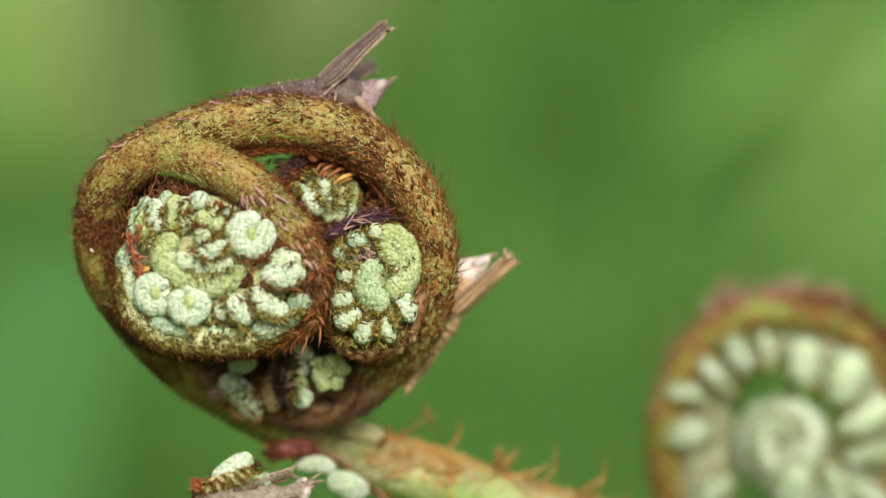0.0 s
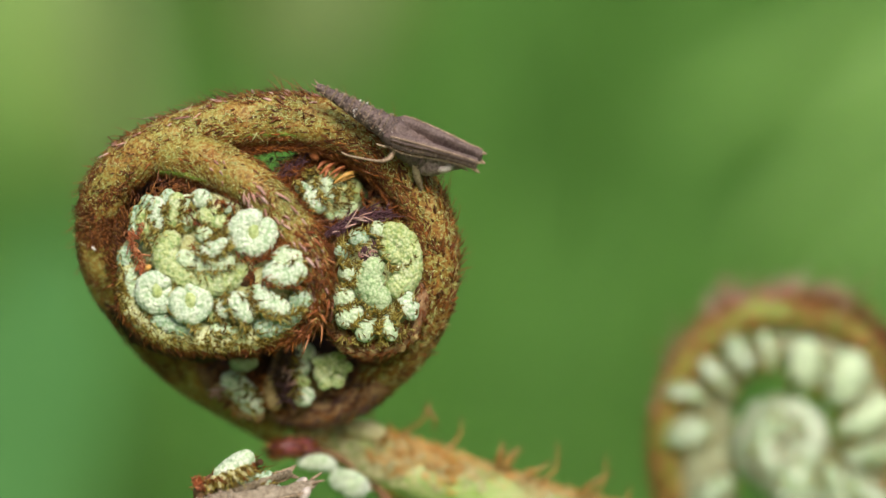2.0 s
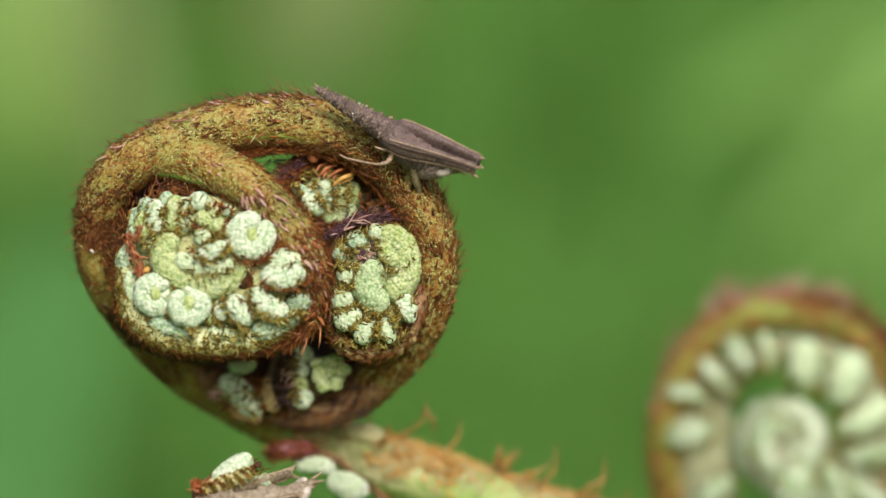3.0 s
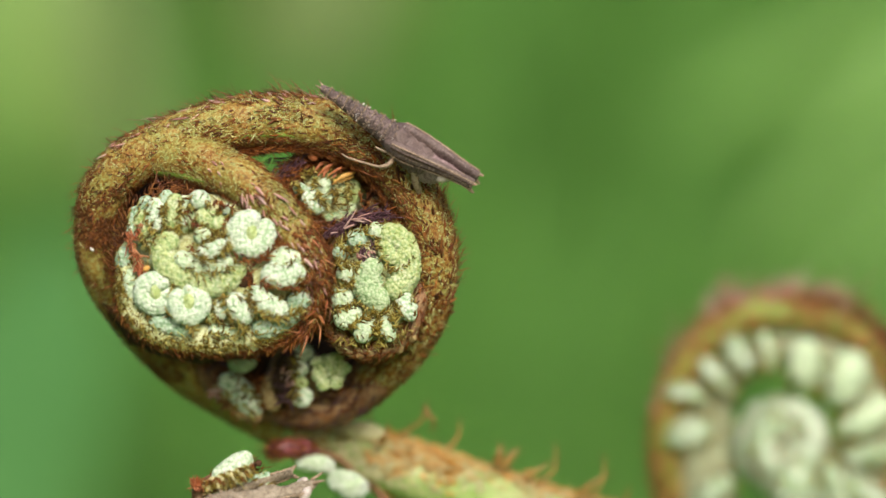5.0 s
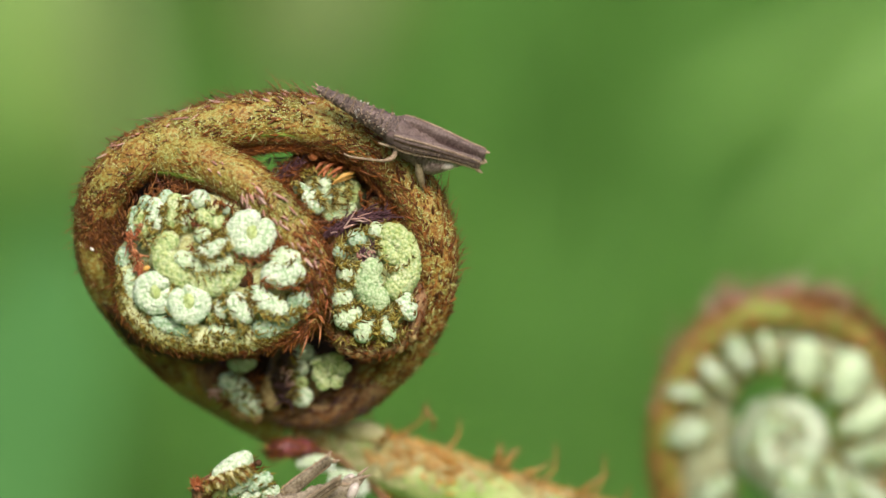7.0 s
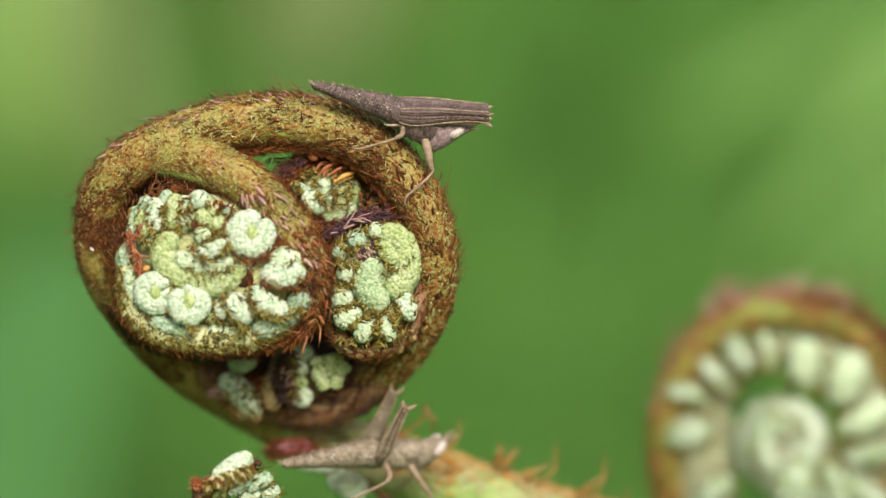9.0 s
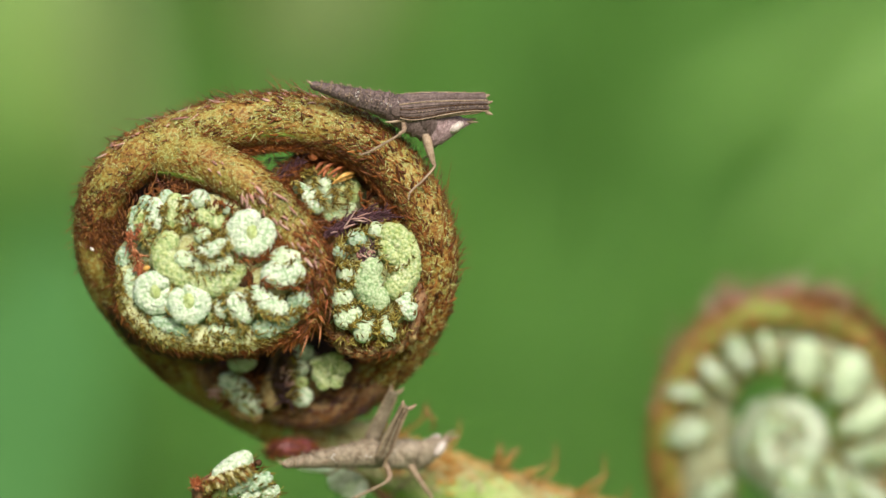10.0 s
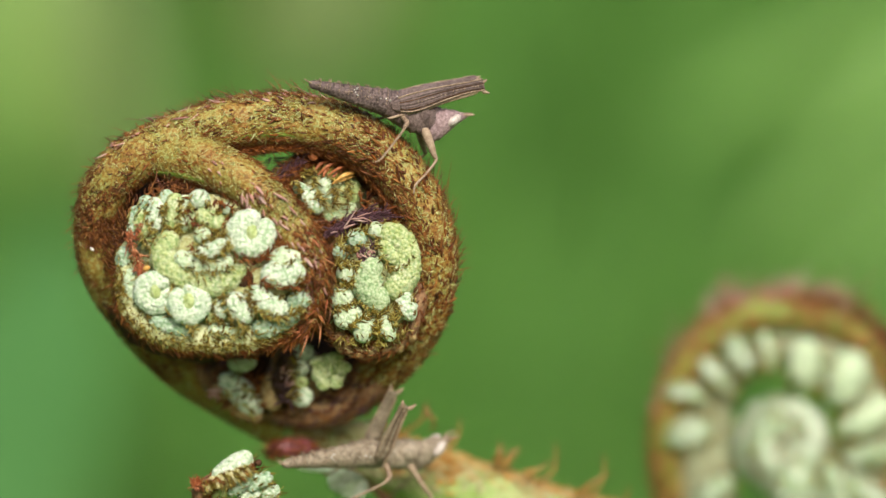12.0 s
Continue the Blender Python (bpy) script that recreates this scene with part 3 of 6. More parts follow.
def make_main_fern():
    fern = thing("fern_fiddlehead", V(60, 26, -H), "coiled green fern fiddlehead covered in red-brown hairs", "fern", "fiddleheads")
    stem = Sweep([
        (V(60, 26, -H), 3.0), (V(57, 26, -300), 2.9), (V(48, 24, -120), 2.8), (V(36, 23, -50), 2.6), (V(26, 20, -27), 2.5), (V(15.62, 17, -22.57), 2.48), (V(8.30, 15, -20.37), 2.4), (V(1.51, 13, -18.03), 2.32),
        (V(-3.95, 12.6, -16.12), 2.24), (V(-8.57, 12.6, -14.44), 1.76), (V(-11.89, 12, -13.14), 1.76)], 8)
    v, f = stem.mesh(28, 0.035)
    base = part("stem", v, f, STEM, fern, "pale green stem with orange scales")
    fuzz("scale", HAIR_ORANGE, base, 14, [(stem, 4200, 5 / 10, 0.97, 54, 125, 0.6, 0.09, 0.15, 0.2), (stem, 380, 7.1 / 10, 8.3 / 10, -5, 80, 0.8, 0.11, 0.25, 0.2), (stem, 500, 5 / 10, 0.95, 25, 60, 0.6, 0.08, 0.15, 0.2), (stem, 500, 5 / 10, 1, -95, -60, 0.6, 0.09, 0.15, 0.2)], "orange scales", mess=0.35)
    fuzz("scale", HAIR_CREAM, base, 19, [(stem, 3400, 5 / 10, 0.97, 8, 62, 0.5, 0.08, 0.1, 0.2), (stem, 900, 5 / 10, 0.97, 50, 100, 0.5, 0.08, 0.2, 0.2), (stem, 1500, 7.2 / 10, 0.96, -35, 12, 0.5, 0.08, 0.1, 0.2)], "cream scales", mess=0.5)
    lobe(base, [(V(-7.52, 10.9, -13.43), 0.30), (V(-5.94, 10.9, -13.48), 0.52), (V(-4.36, 10.9, -13.84), 0.39)], HAIR_CREAM, 20, "swelling", label="cream swelling at the stem's joint")
    for p, q, r in ((V(-4.56, 9.5, -14.31), V(-4.22, 9.2, -13.73), V(-4.00, 9.6, -12.85)), (V(3.90, 12, -16.14), V(4.12, 11.6, -15.10), V(4.24, 12, -14.33)), (V(4.47, 12, -16.25), V(4.91, 11.8, -15.34), V(5.60, 12, -14.78)), (V(9.94, 13, -18.48), V(11.06, 12.6, -17.43), V(12.44, 13, -16.77)), (V(6.05, 12, -16.71), V(6.95, 11.8, -16.47), V(7.98, 12, -15.80))):
        v, f = Sweep([(p, 0.3), (0.5 * (p + q), 0.26), (q, 0.16), (r, 0.04)], 5).mesh(8, 0.05, 0.45)
        part("spike", v, f, SPIKE, base, "curved tan scale")
    for a, b, c in ((V(-3.52, 12, -13.99), V(-1.51, 11.6, -12.59), V(-1.13, 11.6, -11.33)), (V(-1.34, 12, -11.77), V(-0.67, 11.6, -12.71), V(-0.84, 12, -13.70)), (V(0.17, 12.4, -15.06), V(1.17, 12.4, -13.80), V(1.30, 12.4, -12.63)), (V(3.53, 13, -16.69), V(4.29, 13, -15.72), V(4.46, 13, -14.67)),
                    (V(4.25, 13.5, -16.72), V(5.10, 13.5, -15.75), V(5.81, 13.5, -14.91)), (V(6.89, 13, -17.70), V(8.32, 13, -16.27), V(8.41, 13, -14.50)), (V(10.59, 14, -18.95), V(11.90, 14, -17.26), V(12.07, 14, -15.40)), (V(12.49, 14, -19.58), V(13.67, 14, -18.74), V(13.84, 14, -17.76)), (V(-6.03, 12, -13.57), V(-5.40, 12, -12.73), V(-5.53, 12, -11.77))):
        v, f = Sweep([(a, 0.22), (a * 0.45 + b * 0.55 - np.array((0, 0, 0.15)), 0.16), (b, 0.12), (c, 0.04)], 5).mesh(8, 0.05, 0.45)
        part("spike", v, f, SPIKE, base, "curved tan scale")

    rachis = Sweep([(V(-8.55, 12.4, -14.43), 1.60), (V(-11.89, 12, -13.03), 1.76), (V(-15.05, 11, -11.38), 1.68), (V(-19.18, 9, -8.64), 1.68), (V(-22.45, 6.4, -4.95), 1.67), (V(-24.47, 4, -1.17), 1.66),
                    (V(-24.54, 2.3, 2.54), 1.62), (V(-22.89, 1, 5.46), 1.71), (V(-19.40, 0.5, 7.37), 1.84), (V(-14.99, 0.5, 8.78), 1.80), (V(-10.58, 0.5, 9.06), 1.84), (V(-6.57, 0.5, 8.06), 1.80),
                    (V(-3.45, 0.5, 5.73), 1.71), (V(-1.44, 0.5, 2.73), 1.63), (V(-0.64, 1.2, -0.76), 1.59), (V(-1.05, 2.6, -4.20), 1.55), (V(-2.93, 5, -7.50), 1.55), (V(-5.92, 7.4, -10.25), 1.55)], 8)
    v, f = rachis.mesh(30, 0.035)
    stalk = part("stalk", v, f, GREEN_STALK, fern)
    k = 17.0
    fuzz("hair", HAIR_GOLD, stalk, 11, [(rachis, 15500, 6.2 / k, 1, -100, 75, 0.28, 0.044, 0.26, 0.6), (rachis, 2600, 1.4 / k, 6.4 / k, -82, -18, 0.24, 0.04, 0.24, 0.5)], "short golden hairs", mess=0.9)
    fuzz("fleck", HAIR_DARK, stalk, 12, [(rachis, 200, 6 / k, 9 / k, -120, 40, 0.4, 0.07, 0.2, 0.3), (rachis, 330, 8.6 / k, 12 / k, -100, 58, 0.5, 0.085, 0.2, 0.3), (rachis, 220, 8.6 / k, 12 / k, -110, -40, 0.5, 0.08, 0.24, 0.3), (rachis, 290, 11.5 / k, 15.6 / k, -95, 75, 0.7, 0.11, 0.16, 0.3), (rachis, 240, 8.5 / k, 14.5 / k, -106, -80, 0.95, 0.05, 0.75, 0.5),
                                         (rachis, 130, 5 / k, 9 / k, -106, -80, 0.85, 0.05, 0.75, 0.5)], "dark red-brown pointed scales", mess=0.22, way=-1.0)
    fuzz("fleck", HAIR_BROWN, stalk, 9, [(rachis, 330, 7 / k, 12 / k, -115, 60, 0.45, 0.075, 0.24, 0.3), (rachis, 480, 11.2 / k, 1, -100, 75, 0.6, 0.1, 0.24, 0.3), (rachis, 260, 6 / k, 14 / k, -115, -66, 0.6, 0.09, 0.3, 0.3)], "red-brown pointed scales", mess=0.3, way=-1.0)
    fuzz("hair", HAIR_BROWN, stalk, 18, [(rachis, 10500, 6 / k, 1, 50, 132, 0.36, 0.045, 0.3, 0.4), (rachis, 3200, 1.2 / k, 6.3 / k, -115, -55, 0.28, 0.045, 0.22, 0.3), (rachis, 3400, 3.2 / k, 6.7 / k, -75, 30, 0.28, 0.045, 0.22, 0.3),
                                         (rachis, 4200, 6 / k, 16 / k, -130, -68, 0.34, 0.05, 0.24, 0.3), (rachis, 2000, 14.6 / k, 1, -90, 80, 0.4, 0.055, 0.22, 0.3),
                                         (rachis, 1000, 8.5 / k, 14 / k, -100, 60, 0.3, 0.05, 0.2, 0.4), (rachis, 900, 6.5 / k, 9 / k, -90, 50, 0.24, 0.04, 0.2, 0.4)], "red-brown hairs", mess=0.5, way=-1.0)
    fuzz("hair", HAIR_DARK, stalk, 8, [(rachis, 5200, 2.4 / k, 7.0 / k, 18, 110, 0.3, 0.055, 0.2, 0.3), (rachis, 2700, 3.0 / k, 6.2 / k, -70, 22, 0.26, 0.05, 0.2, 0.3), (rachis, 2000, 5.6 / k, 7.0 / k, -70, 40, 0.26, 0.05, 0.2, 0.3), (rachis, 800, 6.6 / k, 8 / k, -80, 40, 0.26, 0.05, 0.2, 0.3), (rachis, 6000, 11 / k, 15 / k, 30, 110, 0.36, 0.055, 0.22, 0.3), (rachis, 900, 10.6 / k, 15 / k, 5, 40, 0.36, 0.055, 0.22, 0.3), (rachis, 1300, 9 / k, 11.4 / k, 52, 90, 0.3, 0.05, 0.24, 0.3)], "dark brown hairs", mess=0.4, way=-1.0)
    groove(rachis, 9.0 / k, 10.4 / k, 40, 0.32, stalk)
    fringe = Sweep([(V(-14.79, 0.6, 6.62), 0.24), (V(-13.18, 0.4, 7.01), 0.28), (V(-10.57, 0.3, 7.17), 0.28), (V(-7.49, 0.3, 6.61), 0.28), (V(-5.01, 0.4, 4.85), 0.28), (V(-3.17, 0.5, 2.04), 0.28), (V(-2.29, 0.6, -0.76), 0.28), (V(-2.65, 1, -3.98), 0.28)], 8)
    v, f = fringe.mesh(12, 0.1)
    edge = part("inner_edge", v, f, BROWN_STALK, fern, "red-brown fringed inner edge")
    fuzz("hair", HAIR_BROWN, edge, 17, [(fringe, 3600, 0, 1, -90, 150, 0.42, 0.055, 0.35, 0.3)], "red-brown hairs")
    fuzz("scale", HAIR_MAUVE, stalk, 13, [(rachis, 70, 7 / k, 10.6 / k, -112, -40, 0.75, 0.12, 0.14, 0.2), (rachis, 34, 7 / k, 11.5 / k, -125, -88, 0.85, 0.08, 0.3, 0.3)], "mauve scales", mess=0.2, way=-1.0)
    v, f = Sweep([(V(-25.04, 1.25, 0.00), 0.05), (V(-24.95, 1.1, -0.08), 0.1), (V(-24.87, 1.1, -0.16), 0.1), (V(-24.80, 1.25, -0.24), 0.05)], 4).mesh(10, 0.1)
    part("speck", v, f, SPECK, stalk, "tiny white speck")
    turn = Sweep([(V(-2.40, 5.1, -6.89), 1.44), (V(-5.91, 7, -10.31), 1.56), (V(-9.45, 8, -11.68), 1.44), (V(-12.77, 8.4, -11.36), 1.24), (V(-15.67, 8.6, -10.05), 1.08), (V(-17.44, 8.4, -8.01), 0.96), (V(-17.08, 7.9, -4.90), 0.8), (V(-13.80, 8.4, -3.26), 0.64)], 8)
    v, f = turn.mesh(24, 0.05)
    inner = part("inner_turn", v, f, BROWN_STALK, fern, "dark brown inner turn of the stalk")
    fuzz("hair", HAIR_BROWN, inner, 15, [(turn, 1100, 0, 0.75, -120, 120, 0.6, 0.06, 0.22, 0.3), (turn, 400, 0, 0.6, 60, 120, 0.7, 0.05, 0.3, 0.3)], "red-brown hairs")
    fuzz("hair", HAIR_PURPLE, inner, 16, [(turn, 500, 0.1, 0.8, -130, 60, 0.55, 0.06, 0.3, 0.3)], "purple hairs")
    # Dark cushions behind the coils; their colour stands in for interior shade.
    disc(V(-17.47, 4.6, -0.98), 8, 7.4, 1.4, DARK_BROWN, inner, "fold_and_gap_shade", 21)
    disc(V(-5.87, 5, -1.18), 5, 6.4, 1.4, DARK_BROWN, inner, "fold_and_gap_shade", 22)
    disc(V(-10.15, 10, -9.1), 6.6, 2.8, 1.2, DARK_BROWN, inner, "fold_and_gap_shade", 23)
    disc(V(-8.50, 4.2, 5.73), 2.88, 1.36, 1.0, DARK_BROWN, inner, "fold_and_gap_shade", 24)
    return fern, stalk


def make_left_coil(fern):
    arm = Sweep([(V(-21.12, 1, 6.63), 1.44), (V(-18.13, -0.4, 6.35), 1.72), (V(-15.26, -1.6, 5.41), 1.64), (V(-12.51, -2.6, 3.52), 1.52), (V(-10.28, -3, 1.03), 1.4), (V(-9.17, -3, -1.54), 1.24),
                 (V(-9.19, -2.6, -3.92), 1.04), (V(-10.67, -2.2, -5.83), 0.88), (V(-13.66, -1.8, -6.79), 0.8)], 8)
    v, f = arm.mesh(26, 0.04)
    coil = part("side_coil", v, f, GREEN_STALK, fern, "coiled side frond with pale leaflets")
    groove(arm, 0.0, 0.22, 54, 0.34, coil)
    rim = Sweep([(V(-21.93, -2.5, -0.73), 0.65), (V(-22.05, -2.5, -2.16), 0.84), (V(-21.82, -2.5, -3.68), 0.97), (V(-21.06, -2.5, -4.88), 1.03), (V(-19.86, -2.5, -5.68), 1.06), (V(-18.18, -2.5, -6.12), 1.10), (V(-16.19, -2.5, -6.28), 1.10), (V(-14.19, -2.5, -6.24), 1.10), (V(-12.35, -2.5, -5.76), 1.06), (V(-10.84, -2.5, -4.80), 0.97), (V(-9.72, -2.5, -3.60), 0.84), (V(-9.16, -2.5, -2.32), 0.65)], 12)
    v, f = rim.mesh(44, 0.05, 1.0, 3, 0.06, 0.24)
    part("leaf_back", v, f, RIM_BACK, coil, "pale hairy back of the rolled leaf")
    disc(V(-15.62, -0.4, -1.56), 6.9, 5.7, 3.5, MASS, coil, "leaf_mass", 3)
    mat_hairs("hair", V(-15.62, -0.4, -1.56), 6.9, 5.7, 3.5, 160, HAIR_OLIVE, coil, 67, 0.4)
    # the three round curls, each round a green middle
    for k, (middle, r, turn) in enumerate(((V(-13.34, -4, 0.99), 1.62, 60), (V(-20.02, -3.9, -3.14), 1.42, 30), (V(-17.66, -4.2, -3.86), 1.42, 120))):
        ring = rosette(middle, r, turn)
        lobe(coil, [(ring.c[i], ring.r[i]) for i in range(0, len(ring.c), 5)], SNOW, 30 + k, flat=0.65, swell=1.08)
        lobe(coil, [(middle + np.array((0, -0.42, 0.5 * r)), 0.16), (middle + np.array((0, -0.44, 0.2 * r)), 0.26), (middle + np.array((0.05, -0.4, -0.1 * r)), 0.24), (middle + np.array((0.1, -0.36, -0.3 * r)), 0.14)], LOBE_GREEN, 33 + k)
    packed = []
    # the plump leaflets beneath
    packed.append(lobe(coil, [(V(-15.57, -4, -3.50), 0.26), (V(-15.53, -4, -4.21), 0.32), (V(-15.14, -4, -4.93), 0.29)], SNOW, 36))
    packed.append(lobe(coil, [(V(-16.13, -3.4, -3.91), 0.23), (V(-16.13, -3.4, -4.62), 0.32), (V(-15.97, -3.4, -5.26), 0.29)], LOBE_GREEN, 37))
    packed.append(lobe(coil, [(V(-14.80, -4.3, -3.18), 0.45), (V(-14.49, -4.3, -3.73), 0.58), (V(-13.96, -4.3, -4.50), 0.55), (V(-13.42, -4.3, -5.24), 0.39)], SNOW, 38))
    packed.append(lobe(coil, [(V(-13.11, -4.3, -2.62), 0.39), (V(-12.90, -4.3, -3.34), 0.55), (V(-12.30, -4.3, -3.97), 0.61), (V(-11.43, -4.3, -4.24), 0.58), (V(-10.76, -4.3, -4.02), 0.39)], SNOW, 39))
    packed.append(lobe(coil, [(V(-10.87, -3.6, -3.98), 0.39), (V(-10.00, -3.6, -3.67), 0.48), (V(-9.20, -3.6, -3.11), 0.42)], LEAF_TEAL, 40))
    packed.append(lobe(coil, [(V(-12.62, -4.5, -1.59), 0.42), (V(-11.94, -4.5, -1.83), 0.61), (V(-10.99, -4.5, -1.99), 0.65), (V(-10.25, -4.5, -1.59), 0.55), (V(-9.88, -4.5, -1.12), 0.39)], SNOW, 41))
    packed.append(lobe(coil, [(V(-12.04, -4, -1.20), 0.42), (V(-11.25, -4, -0.80), 0.61), (V(-10.38, -4, -0.72), 0.58), (V(-9.82, -4, -0.33), 0.39)], LOBE, 42))
    packed.append(lobe(coil, [(V(-16.36, -3.5, -5.65), 0.32), (V(-15.41, -3.5, -5.81), 0.39), (V(-14.53, -3.5, -5.81), 0.32)], LOBE, 43))
    packed.append(lobe(coil, [(V(-20.50, -3.5, -4.70), 0.39), (V(-19.38, -3.5, -5.26), 0.45), (V(-18.27, -3.5, -5.65), 0.39), (V(-17.32, -3.5, -5.81), 0.29)], LEAF_TEAL, 44))
    packed.append(lobe(coil, [(V(-13.34, -3.5, -5.81), 0.42), (V(-12.23, -3.5, -5.50), 0.55), (V(-11.11, -3.5, -5.02), 0.48), (V(-10.00, -3.5, -4.38), 0.39)], LEAF_TEAL, 45))
    # the spiral in the middle
    packed.append(lobe(coil, [(V(-18.41, -3.8, 0.79), 0.42), (V(-19.20, -3.8, 0.31), 0.58), (V(-19.36, -3.8, -0.56), 0.71), (V(-18.80, -3.8, -1.44), 0.81), (V(-17.69, -3.8, -2.07), 0.81), (V(-16.34, -3.8, -2.39), 0.81), (V(-15.15, -3.8, -2.15), 0.71), (V(-14.36, -3.8, -1.44), 0.55), (V(-14.09, -3.8, -0.88), 0.32)], LOBE_LIME, 60))
    packed.append(lobe(coil, [(V(-18.37, -4.3, -0.25), 0.35), (V(-18.05, -4.3, -0.80), 0.48), (V(-17.18, -4.3, -1.20), 0.52), (V(-16.23, -4.3, -1.32), 0.48), (V(-15.28, -4.3, -1.12), 0.45), (V(-14.64, -4.3, -0.64), 0.32)], LOBE, 61))
    packed.append(lobe(coil, [(V(-17.16, -3.5, -2.79), 0.35), (V(-16.20, -3.5, -3.03), 0.42), (V(-15.25, -3.5, -2.79), 0.35)], LEAF_TEAL, 62))
    packed.append(lobe(coil, [(V(-17.07, -4.7, -0.40), 0.26), (V(-16.28, -4.7, -0.28), 0.42), (V(-15.52, -4.7, 0.10), 0.45), (V(-15.10, -4.7, 0.55), 0.32)], SNOW, 63))
    packed.append(lobe(coil, [(V(-17.23, -4.3, 0.51), 0.29), (V(-16.71, -4.3, 0.86), 0.42), (V(-16.15, -4.3, 1.05), 0.29)], LOBE, 64))
    packed.append(lobe(coil, [(V(-16.69, -3.8, 4.01), 0.35), (V(-16.90, -3.8, 3.37), 0.52), (V(-16.95, -3.8, 2.69), 0.45)], SNOW, 65))
    packed.append(lobe(coil, [(V(-16.81, -3.9, 2.77), 0.32), (V(-16.57, -3.9, 2.13), 0.48), (V(-15.86, -3.9, 1.82), 0.55), (V(-15.22, -3.9, 2.06), 0.42)], LOBE_LIME, 66))
    packed.append(lobe(coil, [(V(-14.95, -3.2, 3.10), 0.35), (V(-15.27, -3.2, 2.30), 0.39)], LEAF_TEAL, 67))
    packed.append(lobe(coil, [(V(-19.88, -3.3, 3.49), 0.32), (V(-20.11, -3.3, 2.78), 0.48), (V(-20.07, -3.3, 1.98), 0.48), (V(-19.72, -3.3, 1.11), 0.39)], SNOW, 68, swell=1.45))
    packed.append(lobe(coil, [(V(-18.59, -3.4, 3.81), 0.29), (V(-18.72, -3.4, 2.93), 0.45), (V(-18.91, -3.4, 2.06), 0.45), (V(-19.15, -3.4, 1.18), 0.29)], LOBE_LIME, 69, swell=1.45))
    packed.append(lobe(coil, [(V(-17.89, -3.3, 3.65), 0.26), (V(-18.12, -3.3, 2.78), 0.39), (V(-18.20, -3.3, 1.82), 0.42), (V(-18.05, -3.3, 1.03), 0.29)], LOBE, 70, swell=1.45))
    packed.append(lobe(coil, [(V(-17.42, -3.2, 3.41), 0.26), (V(-17.62, -3.2, 2.30), 0.39), (V(-17.62, -3.2, 1.19), 0.32)], LOBE_LIME, 71, swell=1.45))
    packed.append(lobe(coil, [(V(-20.85, -3.1, 2.70), 0.32), (V(-20.88, -3.1, 1.82), 0.48), (V(-20.50, -3.1, 0.79), 0.48), (V(-20.05, -3.1, -0.17), 0.32)], LOBE_LIME, 72, swell=1.45))
    packed.append(lobe(coil, [(V(-21.54, -2.8, 1.90), 0.26), (V(-21.59, -2.8, 1.03), 0.35), (V(-21.19, -2.8, 0.07), 0.29)], LEAF_TEAL, 73))
    packed.append(lobe(coil, [(V(-22.06, -2.9, 0.07), 0.32), (V(-22.27, -2.9, -0.73), 0.45), (V(-22.14, -2.9, -1.52), 0.39)], LEAF_TEAL, 74))
    packed.append(lobe(coil, [(V(-21.76, -3.2, -1.44), 0.29), (V(-21.83, -3.2, -2.24), 0.39), (V(-21.70, -3.2, -3.11), 0.35), (V(-21.48, -3.2, -3.75), 0.26)], LOBE, 75))
    packed.append(lobe(coil, [(V(-20.22, -3, -0.41), 0.39), (V(-20.14, -3, -1.04), 0.42), (V(-19.66, -3, -1.68), 0.32)], LEAF_BACK, 76))
    packed.append(lobe(coil, [(V(-21.34, -2.6, 2.94), 0.26), (V(-21.50, -2.6, 2.15), 0.35), (V(-21.50, -2.6, 1.51), 0.26)], LEAF_TEAL, 78))
    packed.append(lobe(coil, [(V(-20.63, -2.8, 3.66), 0.29), (V(-20.74, -2.8, 3.02), 0.39), (V(-20.71, -2.8, 2.46), 0.29)], LEAF_TEAL, 79))
    packed.append(lobe(coil, [(V(-19.19, -2.9, 4.06), 0.26), (V(-19.35, -2.9, 3.42), 0.35), (V(-19.43, -2.9, 2.78), 0.26)], LEAF_TEAL, 80))
    rim_hairs("hair", packed, HAIR_OLIVE, coil, 59, 44, 0.36, 0.05, 36)
    # Dark cushion painted as the shade in a gap between leaflets.
    disc(V(-13.97, -3.6, -2.19), 0.85, 0.62, 0.5, DARK_BROWN, coil, "fold_and_gap_shade", 25)
